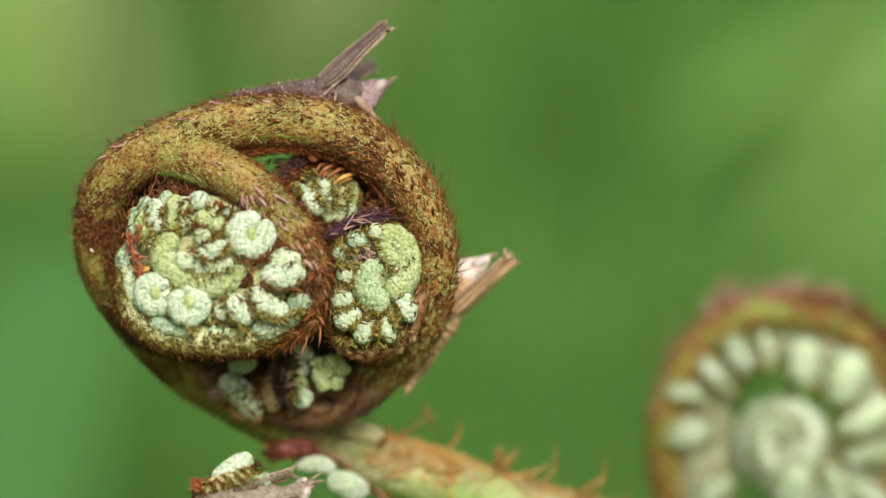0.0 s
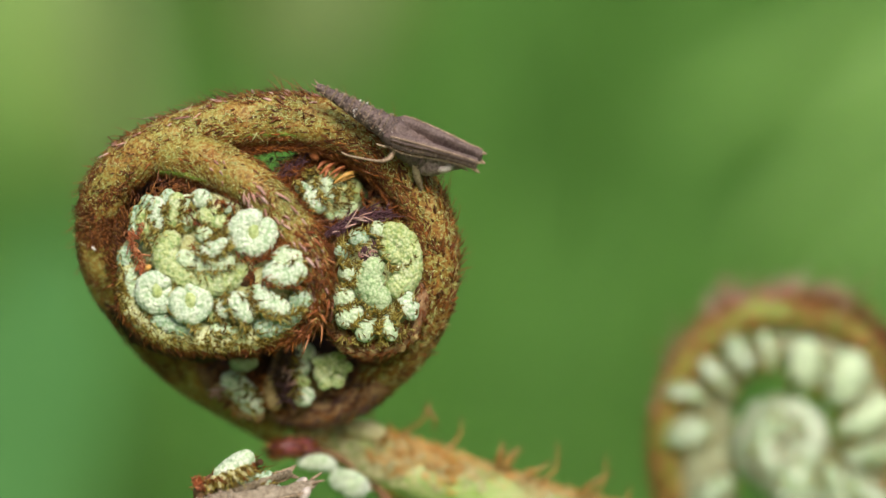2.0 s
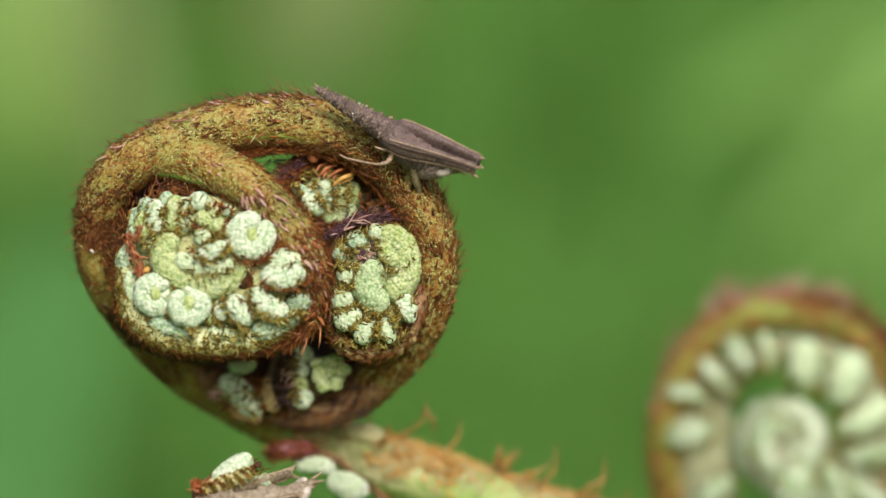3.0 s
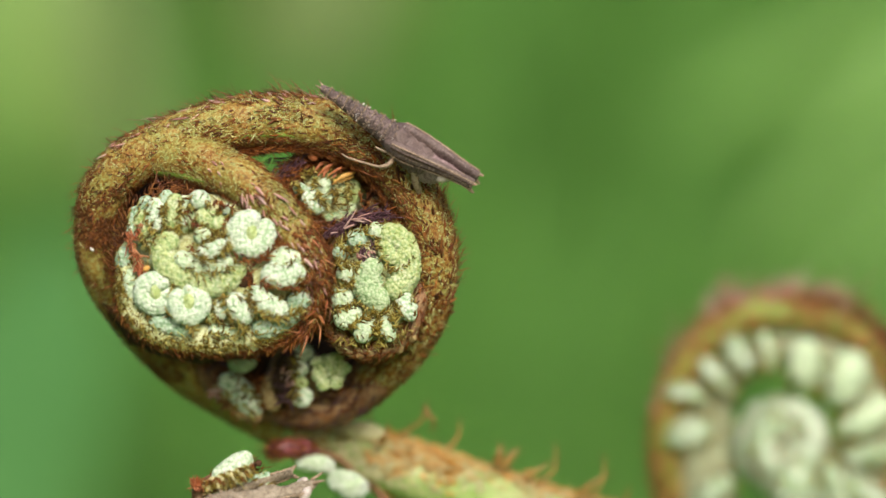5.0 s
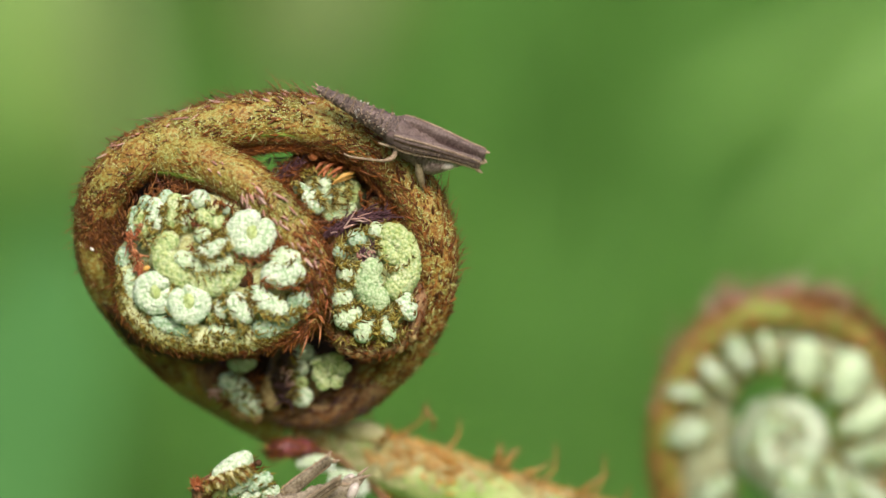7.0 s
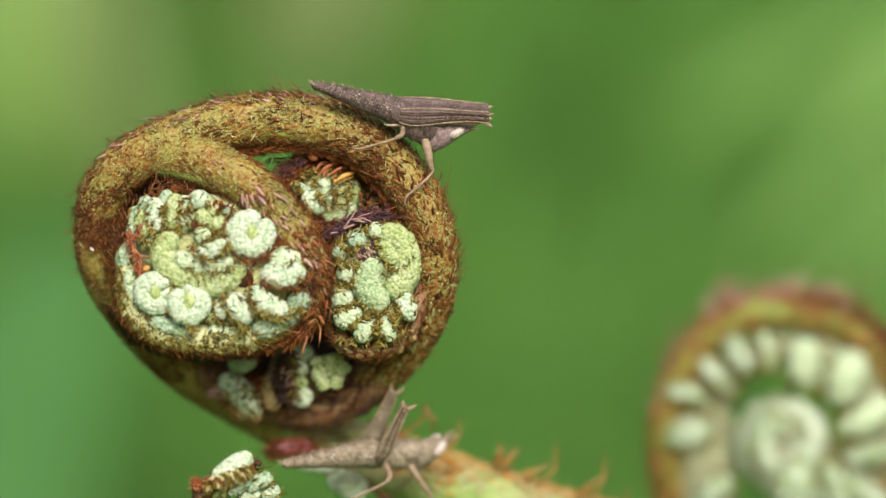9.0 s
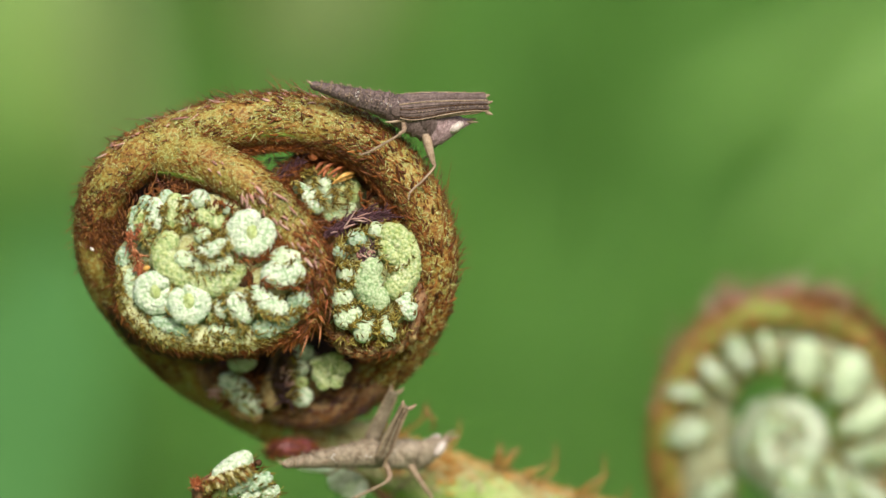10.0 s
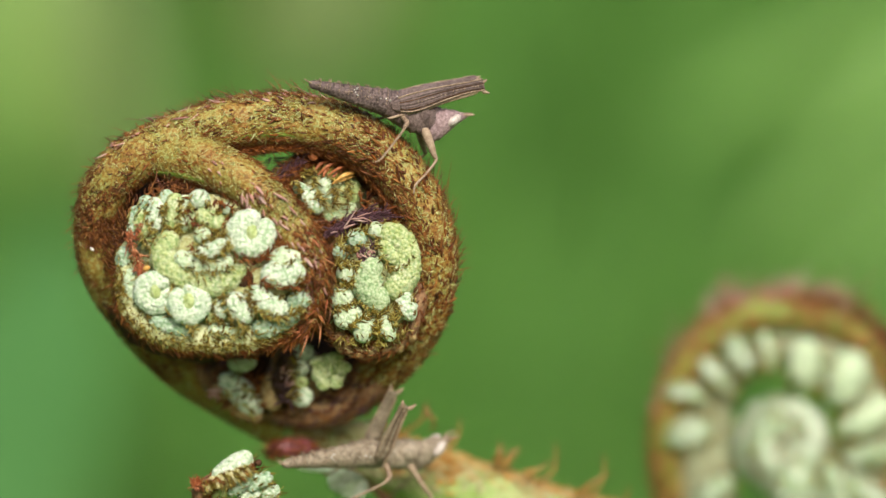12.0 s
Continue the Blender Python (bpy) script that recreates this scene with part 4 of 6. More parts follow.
    # rows of hairs in the seams
    brush("hair", HAIR_BROWN, coil, 61, [
        ([(V(-12.71, -4.9, -2.30), 0.1), (V(-12.00, -4.9, -2.70), 0.1), (V(-11.05, -4.9, -2.78), 0.1), (V(-9.94, -4.9, -2.46), 0.1), (V(-9.07, -4.9, -1.99), 0.1)], 204, 0.5, 0.045, 40, 0, 0.14), ([(V(-14.55, -4.5, -0.17), 0.1), (V(-13.92, -4.5, -0.80), 0.1), (V(-12.97, -4.5, -0.96), 0.1), (V(-12.02, -4.5, -0.40), 0.1), (V(-11.46, -4.5, 0.39), 0.1)], 204, 0.55, 0.04, 30, 0, 0.15),
        ([(V(-14.96, -4.3, 2.13), 0.1), (V(-15.04, -4.3, 1.02), 0.1), (V(-14.72, -4.3, -0.09), 0.1)], 86, 0.45, 0.04, 35, 0, 0.12), ([(V(-17.74, -4.2, 2.29), 0.1), (V(-16.95, -4.2, 1.58), 0.1), (V(-16.00, -4.2, 1.18), 0.1), (V(-15.05, -4.2, 1.34), 0.1)], 136, 0.5, 0.04, 45, 0, 0.16), ([(V(-17.42, -4.3, 0.39), 0.1), (V(-17.58, -4.3, -0.25), 0.1), (V(-17.26, -4.3, -0.88), 0.1)], 62, 0.45, 0.04, 45, 0, 0.12),
        ([(V(-18.42, -3.6, 3.73), 0.1), (V(-17.94, -3.6, 3.09), 0.1), (V(-17.63, -3.6, 2.61), 0.1)], 80, 0.55, 0.045, 35, 0, 0.16), ([(V(-13.62, -4.2, -2.94), 0.1), (V(-13.30, -4.2, -2.47), 0.1), (V(-13.62, -4.2, -1.83), 0.1), (V(-12.99, -4.2, -1.20), 0.1)], 80, 0.5, 0.045, 40, 0, 0.16),
        ([(V(-15.94, -3.8, 3.64), 0.1), (V(-15.55, -3.8, 3.09), 0.1), (V(-14.59, -3.8, 2.77), 0.1)], 74, 0.55, 0.045, 30, 0, 0.16)], "red-brown hairs")
    brush("hair", HAIR_OLIVE, coil, 62, [
        ([(V(-13.59, -4.8, -2.62), 0.1), (V(-13.40, -4.8, -3.65), 0.1), (V(-12.72, -4.8, -4.49), 0.1), (V(-11.69, -4.8, -4.90), 0.1), (V(-10.58, -4.8, -4.71), 0.1), (V(-9.55, -4.8, -4.20), 0.1)], 420, 0.48, 0.045, 45, 0, 0.12), ([(V(-15.34, -4.6, -3.10), 0.1), (V(-15.02, -4.6, -3.97), 0.1), (V(-14.55, -4.6, -4.76), 0.1), (V(-13.76, -4.6, -5.71), 0.1)], 300, 0.46, 0.045, 45, 0, 0.11),
        ([(V(-16.16, -4.1, -3.58), 0.1), (V(-15.93, -4.1, -4.37), 0.1), (V(-15.69, -4.1, -5.32), 0.1)], 110, 0.4, 0.04, 45, 0, 0.1), ([(V(-17.28, -5.2, -0.25), 0.1), (V(-16.80, -5.2, -0.75), 0.1), (V(-15.93, -5.2, -0.85), 0.1), (V(-15.14, -5.2, -0.40), 0.1), (V(-14.83, -5.2, 0.07), 0.1)], 230, 0.42, 0.042, 50, 0, 0.08),
        ([(V(-18.01, -4.9, -1.19), 0.1), (V(-17.06, -4.9, -1.70), 0.1), (V(-16.11, -4.9, -1.83), 0.1), (V(-15.00, -4.9, -1.59), 0.1), (V(-14.29, -4.9, -0.96), 0.1)], 150, 0.4, 0.042, 50, 0, 0.1), ([(V(-17.30, -4.9, -0.01), 0.1), (V(-16.43, -4.9, 0.39), 0.1), (V(-15.64, -4.9, 0.78), 0.1), (V(-15.08, -4.9, 0.99), 0.1)], 150, 0.4, 0.042, 50, 0, 0.08),
        ([(V(-17.69, -4.9, -1.99), 0.1), (V(-16.43, -4.9, -2.06), 0.1), (V(-15.48, -4.9, -1.91), 0.1)], 40, 0.38, 0.04, 50, 0, 0.16), ([(V(-19.35, -3.9, 3.09), 0.1), (V(-19.43, -3.9, 2.13), 0.1), (V(-19.27, -3.9, 1.02), 0.1), (V(-18.95, -3.9, 0.55), 0.1)], 220, 0.42, 0.042, 45, 0, 0.12), ([(V(-18.08, -3.9, 3.41), 0.1), (V(-18.16, -3.9, 2.61), 0.1), (V(-18.40, -3.9, 1.98), 0.1), (V(-18.40, -3.9, 1.02), 0.1)], 200, 0.42, 0.042, 45, 0, 0.13),
        ([(V(-20.79, -3.8, 2.45), 0.1), (V(-20.31, -3.8, 1.50), 0.1), (V(-20.00, -3.8, 0.55), 0.1), (V(-19.60, -3.8, -0.09), 0.1)], 200, 0.42, 0.042, 45, 0, 0.13), ([(V(-21.11, -3.8, 1.02), 0.1), (V(-20.63, -3.8, 0.23), 0.1), (V(-20.00, -3.8, -0.41), 0.1), (V(-19.76, -3.8, -1.20), 0.1), (V(-19.04, -3.8, -1.99), 0.1), (V(-17.93, -3.8, -2.63), 0.1)], 330, 0.42, 0.042, 45, 0, 0.14),
        ([(V(-19.31, -4.5, -4.36), 0.1), (V(-18.51, -4.5, -4.60), 0.1), (V(-17.72, -4.5, -5.24), 0.1), (V(-17.25, -4.5, -5.79), 0.1)], 200, 0.46, 0.045, 40, 0, 0.12), ([(V(-18.97, -4.3, -2.31), 0.1), (V(-18.81, -4.3, -2.86), 0.1), (V(-18.92, -4.3, -3.50), 0.1)], 90, 0.4, 0.04, 30, 0, 0.07), ([(V(-21.50, -3.9, -1.83), 0.1), (V(-21.18, -3.9, -3.74), 0.1), (V(-20.46, -3.9, -4.69), 0.1)], 130, 0.4, 0.04, 45, 0, 0.1),
        ([(V(-16.15, -4.3, 1.34), 0.1), (V(-15.67, -4.3, 0.86), 0.1), (V(-14.88, -4.3, 0.55), 0.1)], 110, 0.4, 0.04, 50, 0, 0.14), ([(V(-16.46, -4.4, -2.70), 0.1), (V(-15.67, -4.4, -2.78), 0.1), (V(-14.88, -4.4, -2.62), 0.1)], 70, 0.32, 0.035, 60, 0, 0.12),
        ([(V(-13.79, -4, -5.96), 0.1), (V(-12.84, -4, -6.04), 0.1), (V(-11.73, -4, -5.80), 0.1), (V(-10.77, -4, -5.33), 0.1)], 120, 0.34, 0.04, 85, 1, 0.14), ([(V(-16.80, -4, -6.28), 0.1), (V(-15.69, -4, -6.04), 0.1), (V(-14.42, -4, -6.20), 0.1), (V(-13.63, -4, -5.96), 0.1)], 140, 0.4, 0.045, 50, 0, 0.14)], "olive brown hairs")
    brush("hair", HAIR_DARK, coil, 58, [([(V(-22.29, -1.2, 1.03), 0.1), (V(-21.65, -1.2, 2.32), 0.1), (V(-20.36, -1.2, 3.36), 0.1), (V(-18.92, -1.2, 4.05), 0.1), (V(-17.79, -1.2, 4.48), 0.1), (V(-16.67, -1.2, 4.65), 0.1)], 1500, 0.55, 0.05, 40, 0, 0.7), ([(V(-22.50, -0.6, -1.54), 0.1), (V(-22.66, -0.6, -0.09), 0.1), (V(-22.26, -0.6, 1.20), 0.1)], 700, 0.55, 0.05, 40, 0, 0.6)], "dark brown hairs")
    brush("hair", HAIR_RUST, coil, 65, [([(V(-22.06, -3.8, 1.18), 0.1), (V(-21.74, -3.8, 0.23), 0.1), (V(-21.27, -3.8, -0.72), 0.1), (V(-21.11, -3.8, -1.52), 0.1)], 240, 0.6, 0.05, 25, 0, 0.22), ([(V(-20.81, -3.6, 1.98), 0.1), (V(-21.12, -3.6, 1.50), 0.1), (V(-21.36, -3.6, 0.71), 0.1)], 90, 0.45, 0.045, 30, 0, 0.14)], "rust-red hairs")
    lobe(coil, [(V(-20.79, -3.8, -1.28), 0.13), (V(-20.66, -3.8, -1.44), 0.21), (V(-20.55, -3.8, -1.64), 0.13)], HAIR_ORANGE, 77, "scale", 0.0, label="small orange scale")
    fuzz("hair", HAIR_OLIVE, coil, 66, [(rim, 600, 0.05, 1, -40, 40, 0.4, 0.05, 0.3, 0.5), (rim, 2000, 0.05, 1, 20, 75, 0.42, 0.05, 0.34, 0.5)], "olive hairs", mess=0.9)
    fuzz("hair", HAIR_GOLD, coil, 62, [(arm, 7600, 0.02, 0.85, -110, 110, 0.24, 0.034, 0.3, 0.6)], "short golden hairs", mess=1.0)
    fuzz("hair", HAIR_BROWN, coil, 63, [(arm, 560, 0.12, 0.8, -110, 100, 0.5, 0.065, 0.22, 0.3), (rim, 4200, 0.05, 0.98, 62, 140, 0.6, 0.05, 0.4, 0.3), (arm, 2600, 0.0, 0.9, 66, 120, 0.4, 0.045, 0.35, 0.3), (arm, 1100, 0.25, 0.9, -120, -65, 0.5, 0.05, 0.35, 0.3), (arm, 2300, 0.5, 1, -90, 90, 0.5, 0.05, 0.3, 0.5),
                                        (arm, 80, 0.62, 0.95, -100, 40, 0.9, 0.07, 0.4, 0.4), (rim, 46, 0.3, 0.75, 85, 125, 1.1, 0.03, 0.6, 0.5)], "red-brown hairs", mess=0.4)
    fuzz("scale", HAIR_RUST, coil, 68, [(arm, 20, 0.68, 0.84, -110, -30, 1.15, 0.13, 0.5, 0.6), (arm, 60, 0.5, 0.84, -80, 60, 0.7, 0.08, 0.35, 0.5)], "rust-red curved scales", mess=0.35)
    fuzz("scale", HAIR_MAUVE, coil, 64, [(arm, 58, 0.34, 0.76, -60, 70, 0.95, 0.12, 0.25, 0.2), (arm, 30, 0.22, 0.5, -40, 50, 0.6, 0.09, 0.2, 0.2), (arm, 8, 0.02, 0.16, 75, 105, 0.9, 0.09, 0.8, 0.5)], "mauve scales", mess=0.25)


def make_right_coil(fern):
    ring = Sweep([(V(-3.80, 2.6, 2.46), 0.4), (V(-2.50, 1.8, 1.65), 0.64), (V(-1.69, 1.4, -0.56), 0.72), (V(-1.69, 1, -3.37), 0.72), (V(-2.89, 0.9, -6.10), 0.8), (V(-5.17, 0.9, -7.17), 0.8), (V(-7.37, 0.9, -6.17), 0.76),
                  (V(-8.02, 0.9, -3.57), 0.72), (V(-7.78, 1.0, -0.96), 0.72), (V(-6.67, 1, 1.36), 0.72), (V(-4.66, 1, 2.01), 0.64), (V(-3.21, 0.8, 1.04), 0.64)], 8)
    v, f = ring.mesh(18, 0.05)
    # Brown covers real ridges and, as colour, the dark gap beside them.
    coil = part("side_coil", v, f, BROWN_STALK, fern, "tightly rolled side frond, brown in place of a shaded gap")
    disc(V(-4.92, 2, -2.70), 3.7, 4.6, 2.7, MASS, coil, "leaf_mass", 5)
    mat_hairs("hair", V(-4.92, 2, -2.70), 3.7, 4.6, 2.7, 140, HAIR_OLIVE, coil, 117, 0.4)
    # the comma in the middle and the turn that runs out of it
    lobe(coil, [(V(-4.27, -0.9, -1.15), 0.48), (V(-4.93, -0.9, -1.42), 0.64), (V(-5.27, -0.9, -2.15), 0.72), (V(-5.24, -0.9, -2.88), 0.77), (V(-4.60, -0.9, -3.44), 0.80), (V(-3.87, -0.9, -3.14), 0.72)], LOBE_MINT, 90, grain=0.04)
    lobe(coil, [(V(-4.08, -0.6, -3.21), 0.59), (V(-3.28, -0.6, -2.75), 0.69), (V(-2.68, -0.6, -1.95), 0.72), (V(-2.48, -0.6, -1.02), 0.67), (V(-2.68, -0.6, -0.09), 0.69), (V(-3.21, -0.6, 0.64), 0.69), (V(-4.01, -0.6, 0.97), 0.59), (V(-4.61, -0.6, 1.10), 0.35)], LOBE_LIME, 91, grain=0.04)
    lobe(coil, [(V(-3.87, -0.9, 0.57), 0.35), (V(-4.01, -0.9, -0.09), 0.45), (V(-3.54, -0.9, -0.62), 0.43), (V(-3.01, -0.9, -0.49), 0.35)], LOBE_LIME, 92, grain=0.04)
    packed = []
    packed.append(lobe(coil, [(V(-6.74, -0.5, 0.31), 0.29), (V(-6.07, -0.5, 0.64), 0.43), (V(-5.34, -0.5, 0.70), 0.35)], LEAF_TEAL, 93, swell=1.55))
    packed.append(lobe(coil, [(V(-5.27, -0.6, 1.10), 0.27), (V(-4.67, -0.6, 1.17), 0.40), (V(-4.21, -0.6, 0.84), 0.29)], LOBE, 94, swell=1.55))
    packed.append(lobe(coil, [(V(-7.80, -0.4, -0.36), 0.29), (V(-7.20, -0.4, -0.36), 0.43), (V(-6.61, -0.4, -0.65), 0.29)], LEAF_TEAL, 95, swell=1.55))
    packed.append(lobe(coil, [(V(-7.53, -0.7, -1.82), 0.37), (V(-6.86, -0.7, -1.79), 0.48), (V(-6.13, -0.7, -1.82), 0.35)], LOBE, 96, swell=1.55))
    packed.append(lobe(coil, [(V(-8.06, -0.8, -3.68), 0.35), (V(-7.19, -0.8, -3.57), 0.51), (V(-6.33, -0.8, -3.30), 0.43)], LOBE, 97, swell=1.55))
    packed.append(lobe(coil, [(V(-7.59, -0.8, -5.40), 0.32), (V(-7.06, -0.8, -5.07), 0.48), (V(-6.40, -0.8, -4.67), 0.45), (V(-5.69, -0.8, -4.41), 0.27)], LOBE, 98, swell=1.55))
    packed.append(lobe(coil, [(V(-5.60, -0.8, -6.73), 0.21), (V(-5.60, -0.8, -6.06), 0.45), (V(-5.33, -0.8, -5.33), 0.43), (V(-5.03, -0.8, -4.67), 0.21)], LOBE, 99, swell=1.55))
    packed.append(lobe(coil, [(V(-3.57, -0.8, -6.60), 0.16), (V(-3.87, -0.8, -5.93), 0.35), (V(-4.14, -0.8, -5.27), 0.35), (V(-4.07, -0.8, -4.74), 0.19)], LOBE, 100, swell=1.55))
    packed.append(lobe(coil, [(V(-2.08, -0.9, -5.13), 0.16), (V(-2.45, -0.9, -4.47), 0.51), (V(-2.68, -0.9, -3.81), 0.48), (V(-2.41, -0.9, -3.14), 0.24)], SNOW, 101, swell=1.3))
    rim_hairs("hair", packed, HAIR_OLIVE, coil, 110, 50, 0.36, 0.05, 36)
    for k, (p, q) in enumerate(((V(-7.10, 0.6, -6.70), V(-7.37, 0.8, -7.44)), (V(-6.47, 0.4, -6.89), V(-6.63, 0.6, -7.70)), (V(-5.82, 0.3, -7.09), V(-5.90, 0.5, -7.83)), (V(-5.16, 0.3, -7.09), V(-5.10, 0.5, -7.83)), (V(-4.49, 0.4, -7.03), V(-4.30, 0.6, -7.70)), (V(-3.29, 0.5, -6.70), V(-2.96, 0.7, -7.44)), (V(-2.49, 0.5, -5.96), V(-2.03, 0.8, -6.64)))):
        lobe(coil, [(p, 0.16), (0.5 * (p + q), 0.24), (q, 0.14)], TAN_FOLD, 102 + k, "rib")
    brush("hair", HAIR_OLIVE, coil, 111, [
        ([(V(-7.78, -1.2, -1.15), 0.1), (V(-6.85, -1.2, -1.11), 0.1), (V(-5.92, -1.2, -1.22), 0.1)], 150, 0.4, 0.042, 50, 0, 0.1), ([(V(-7.91, -1.3, -2.74), 0.1), (V(-6.85, -1.3, -2.64), 0.1), (V(-5.92, -1.3, -2.48), 0.1)], 160, 0.4, 0.042, 50, 0, 0.1), ([(V(-8.04, -1.3, -4.40), 0.1), (V(-6.85, -1.3, -4.20), 0.1), (V(-5.79, -1.3, -3.87), 0.1)], 180, 0.42, 0.042, 50, 0, 0.11), ([(V(-6.58, -1.3, -5.66), 0.1), (V(-5.66, -1.3, -5.06), 0.1), (V(-4.79, -1.3, -4.40), 0.1)], 190, 0.42, 0.042, 45, 0, 0.11),
        ([(V(-4.66, -1.3, -6.32), 0.1), (V(-4.62, -1.3, -5.52), 0.1), (V(-4.46, -1.3, -4.60), 0.1)], 190, 0.42, 0.042, 45, 0, 0.12), ([(V(-3.27, -1.3, -5.66), 0.1), (V(-3.40, -1.3, -4.86), 0.1), (V(-3.21, -1.3, -4.07), 0.1)], 180, 0.42, 0.042, 45, 0, 0.13), ([(V(-5.92, -1.3, -1.02), 0.1), (V(-6.03, -1.3, -1.95), 0.1), (V(-5.92, -1.3, -3.01), 0.1), (V(-5.39, -1.3, -4.07), 0.1), (V(-4.33, -1.3, -4.49), 0.1), (V(-3.34, -1.3, -4.07), 0.1)], 330, 0.4, 0.04, 50, 0, 0.1),
        ([(V(-7.66, -0.7, -0.03), 0.1), (V(-6.86, -0.7, 0.70), 0.1), (V(-5.54, -0.7, 1.23), 0.1), (V(-4.21, -0.7, 1.57), 0.1), (V(-2.75, -0.7, 1.50), 0.1), (V(-2.15, -0.7, 0.84), 0.1)], 480, 0.4, 0.04, 55, 0, 0.14), ([(V(-4.99, -1.3, 0.57), 0.1), (V(-4.53, -1.3, -0.03), 0.1), (V(-4.00, -1.3, -0.95), 0.1), (V(-3.60, -1.3, -1.55), 0.1)], 170, 0.38, 0.038, 50, 0, 0.1), ([(V(-3.54, -1.1, 1.10), 0.1), (V(-3.01, -1.1, 0.44), 0.1), (V(-2.08, -1.1, 0.30), 0.1)], 120, 0.3, 0.034, 50, 0, 0.2),
        ([(V(-3.93, -1.5, -1.68), 0.1), (V(-3.27, -1.5, -1.55), 0.1), (V(-2.47, -1.5, -1.15), 0.1), (V(-2.08, -1.5, -0.62), 0.1)], 90, 0.28, 0.034, 50, 0, 0.16), ([(V(-7.26, -0.6, -6.33), 0.1), (V(-6.07, -0.6, -6.73), 0.1), (V(-4.61, -0.6, -6.73), 0.1), (V(-3.28, -0.6, -6.33), 0.1), (V(-2.22, -0.6, -5.67), 0.1)], 330, 0.42, 0.045, 60, 0, 0.16), ([(V(-7.25, -1, 0.17), 0.1), (V(-6.72, -1, -0.23), 0.1), (V(-5.93, -1, 0.04), 0.1)], 120, 0.36, 0.04, 50, 0, 0.14)], "olive brown hairs")
    brush("hair", HAIR_PURPLE, coil, 113, [([(V(-8.47, -0.4, 0.84), 0.1), (V(-7.40, -0.4, 1.37), 0.1), (V(-6.21, -0.4, 1.97), 0.1), (V(-5.14, -0.4, 2.23), 0.1), (V(-4.08, -0.4, 2.30), 0.1)], 700, 0.55, 0.05, 16, 0, 0.42), ([(V(-5.92, -1.2, -0.23), 0.1), (V(-5.39, -1.2, -0.29), 0.1), (V(-4.73, -1.2, 0.17), 0.1)], 90, 0.4, 0.045, 50, 0, 0.1), ([(V(-6.05, -1.2, -0.95), 0.1), (V(-5.53, -1.2, -0.76), 0.1), (V(-4.86, -1.2, -0.56), 0.1)], 80, 0.4, 0.045, 50, 0, 0.1)], "dark purple hairs")
    brush("scale", HAIR_MAUVE, coil, 114, [([(V(-8.31, -1, 0.84), 0.1), (V(-7.39, -1, 1.37), 0.1), (V(-6.19, -1, 1.96), 0.1), (V(-4.07, -1, 2.29), 0.1)], 26, 0.8, 0.06, 14, 0, 0.22), ([(V(-6.19, -1.3, -0.69), 0.1), (V(-5.52, -1.3, -0.49), 0.1), (V(-4.79, -1.3, -0.29), 0.1)], 40, 0.4, 0.06, 50, 0, 0.1)], "mauve scales")
    fuzz("hair", HAIR_BROWN, coil, 112, [(ring, 1900, 0.1, 1, -120, 120, 0.55, 0.045, 0.35, 0.4)], "red-brown hairs", mess=0.4)
    fuzz("hair", HAIR_GOLD, coil, 115, [(ring, 500, 0.1, 1, -100, 100, 0.35, 0.035, 0.3, 0.5)], "golden hairs", mess=0.6)


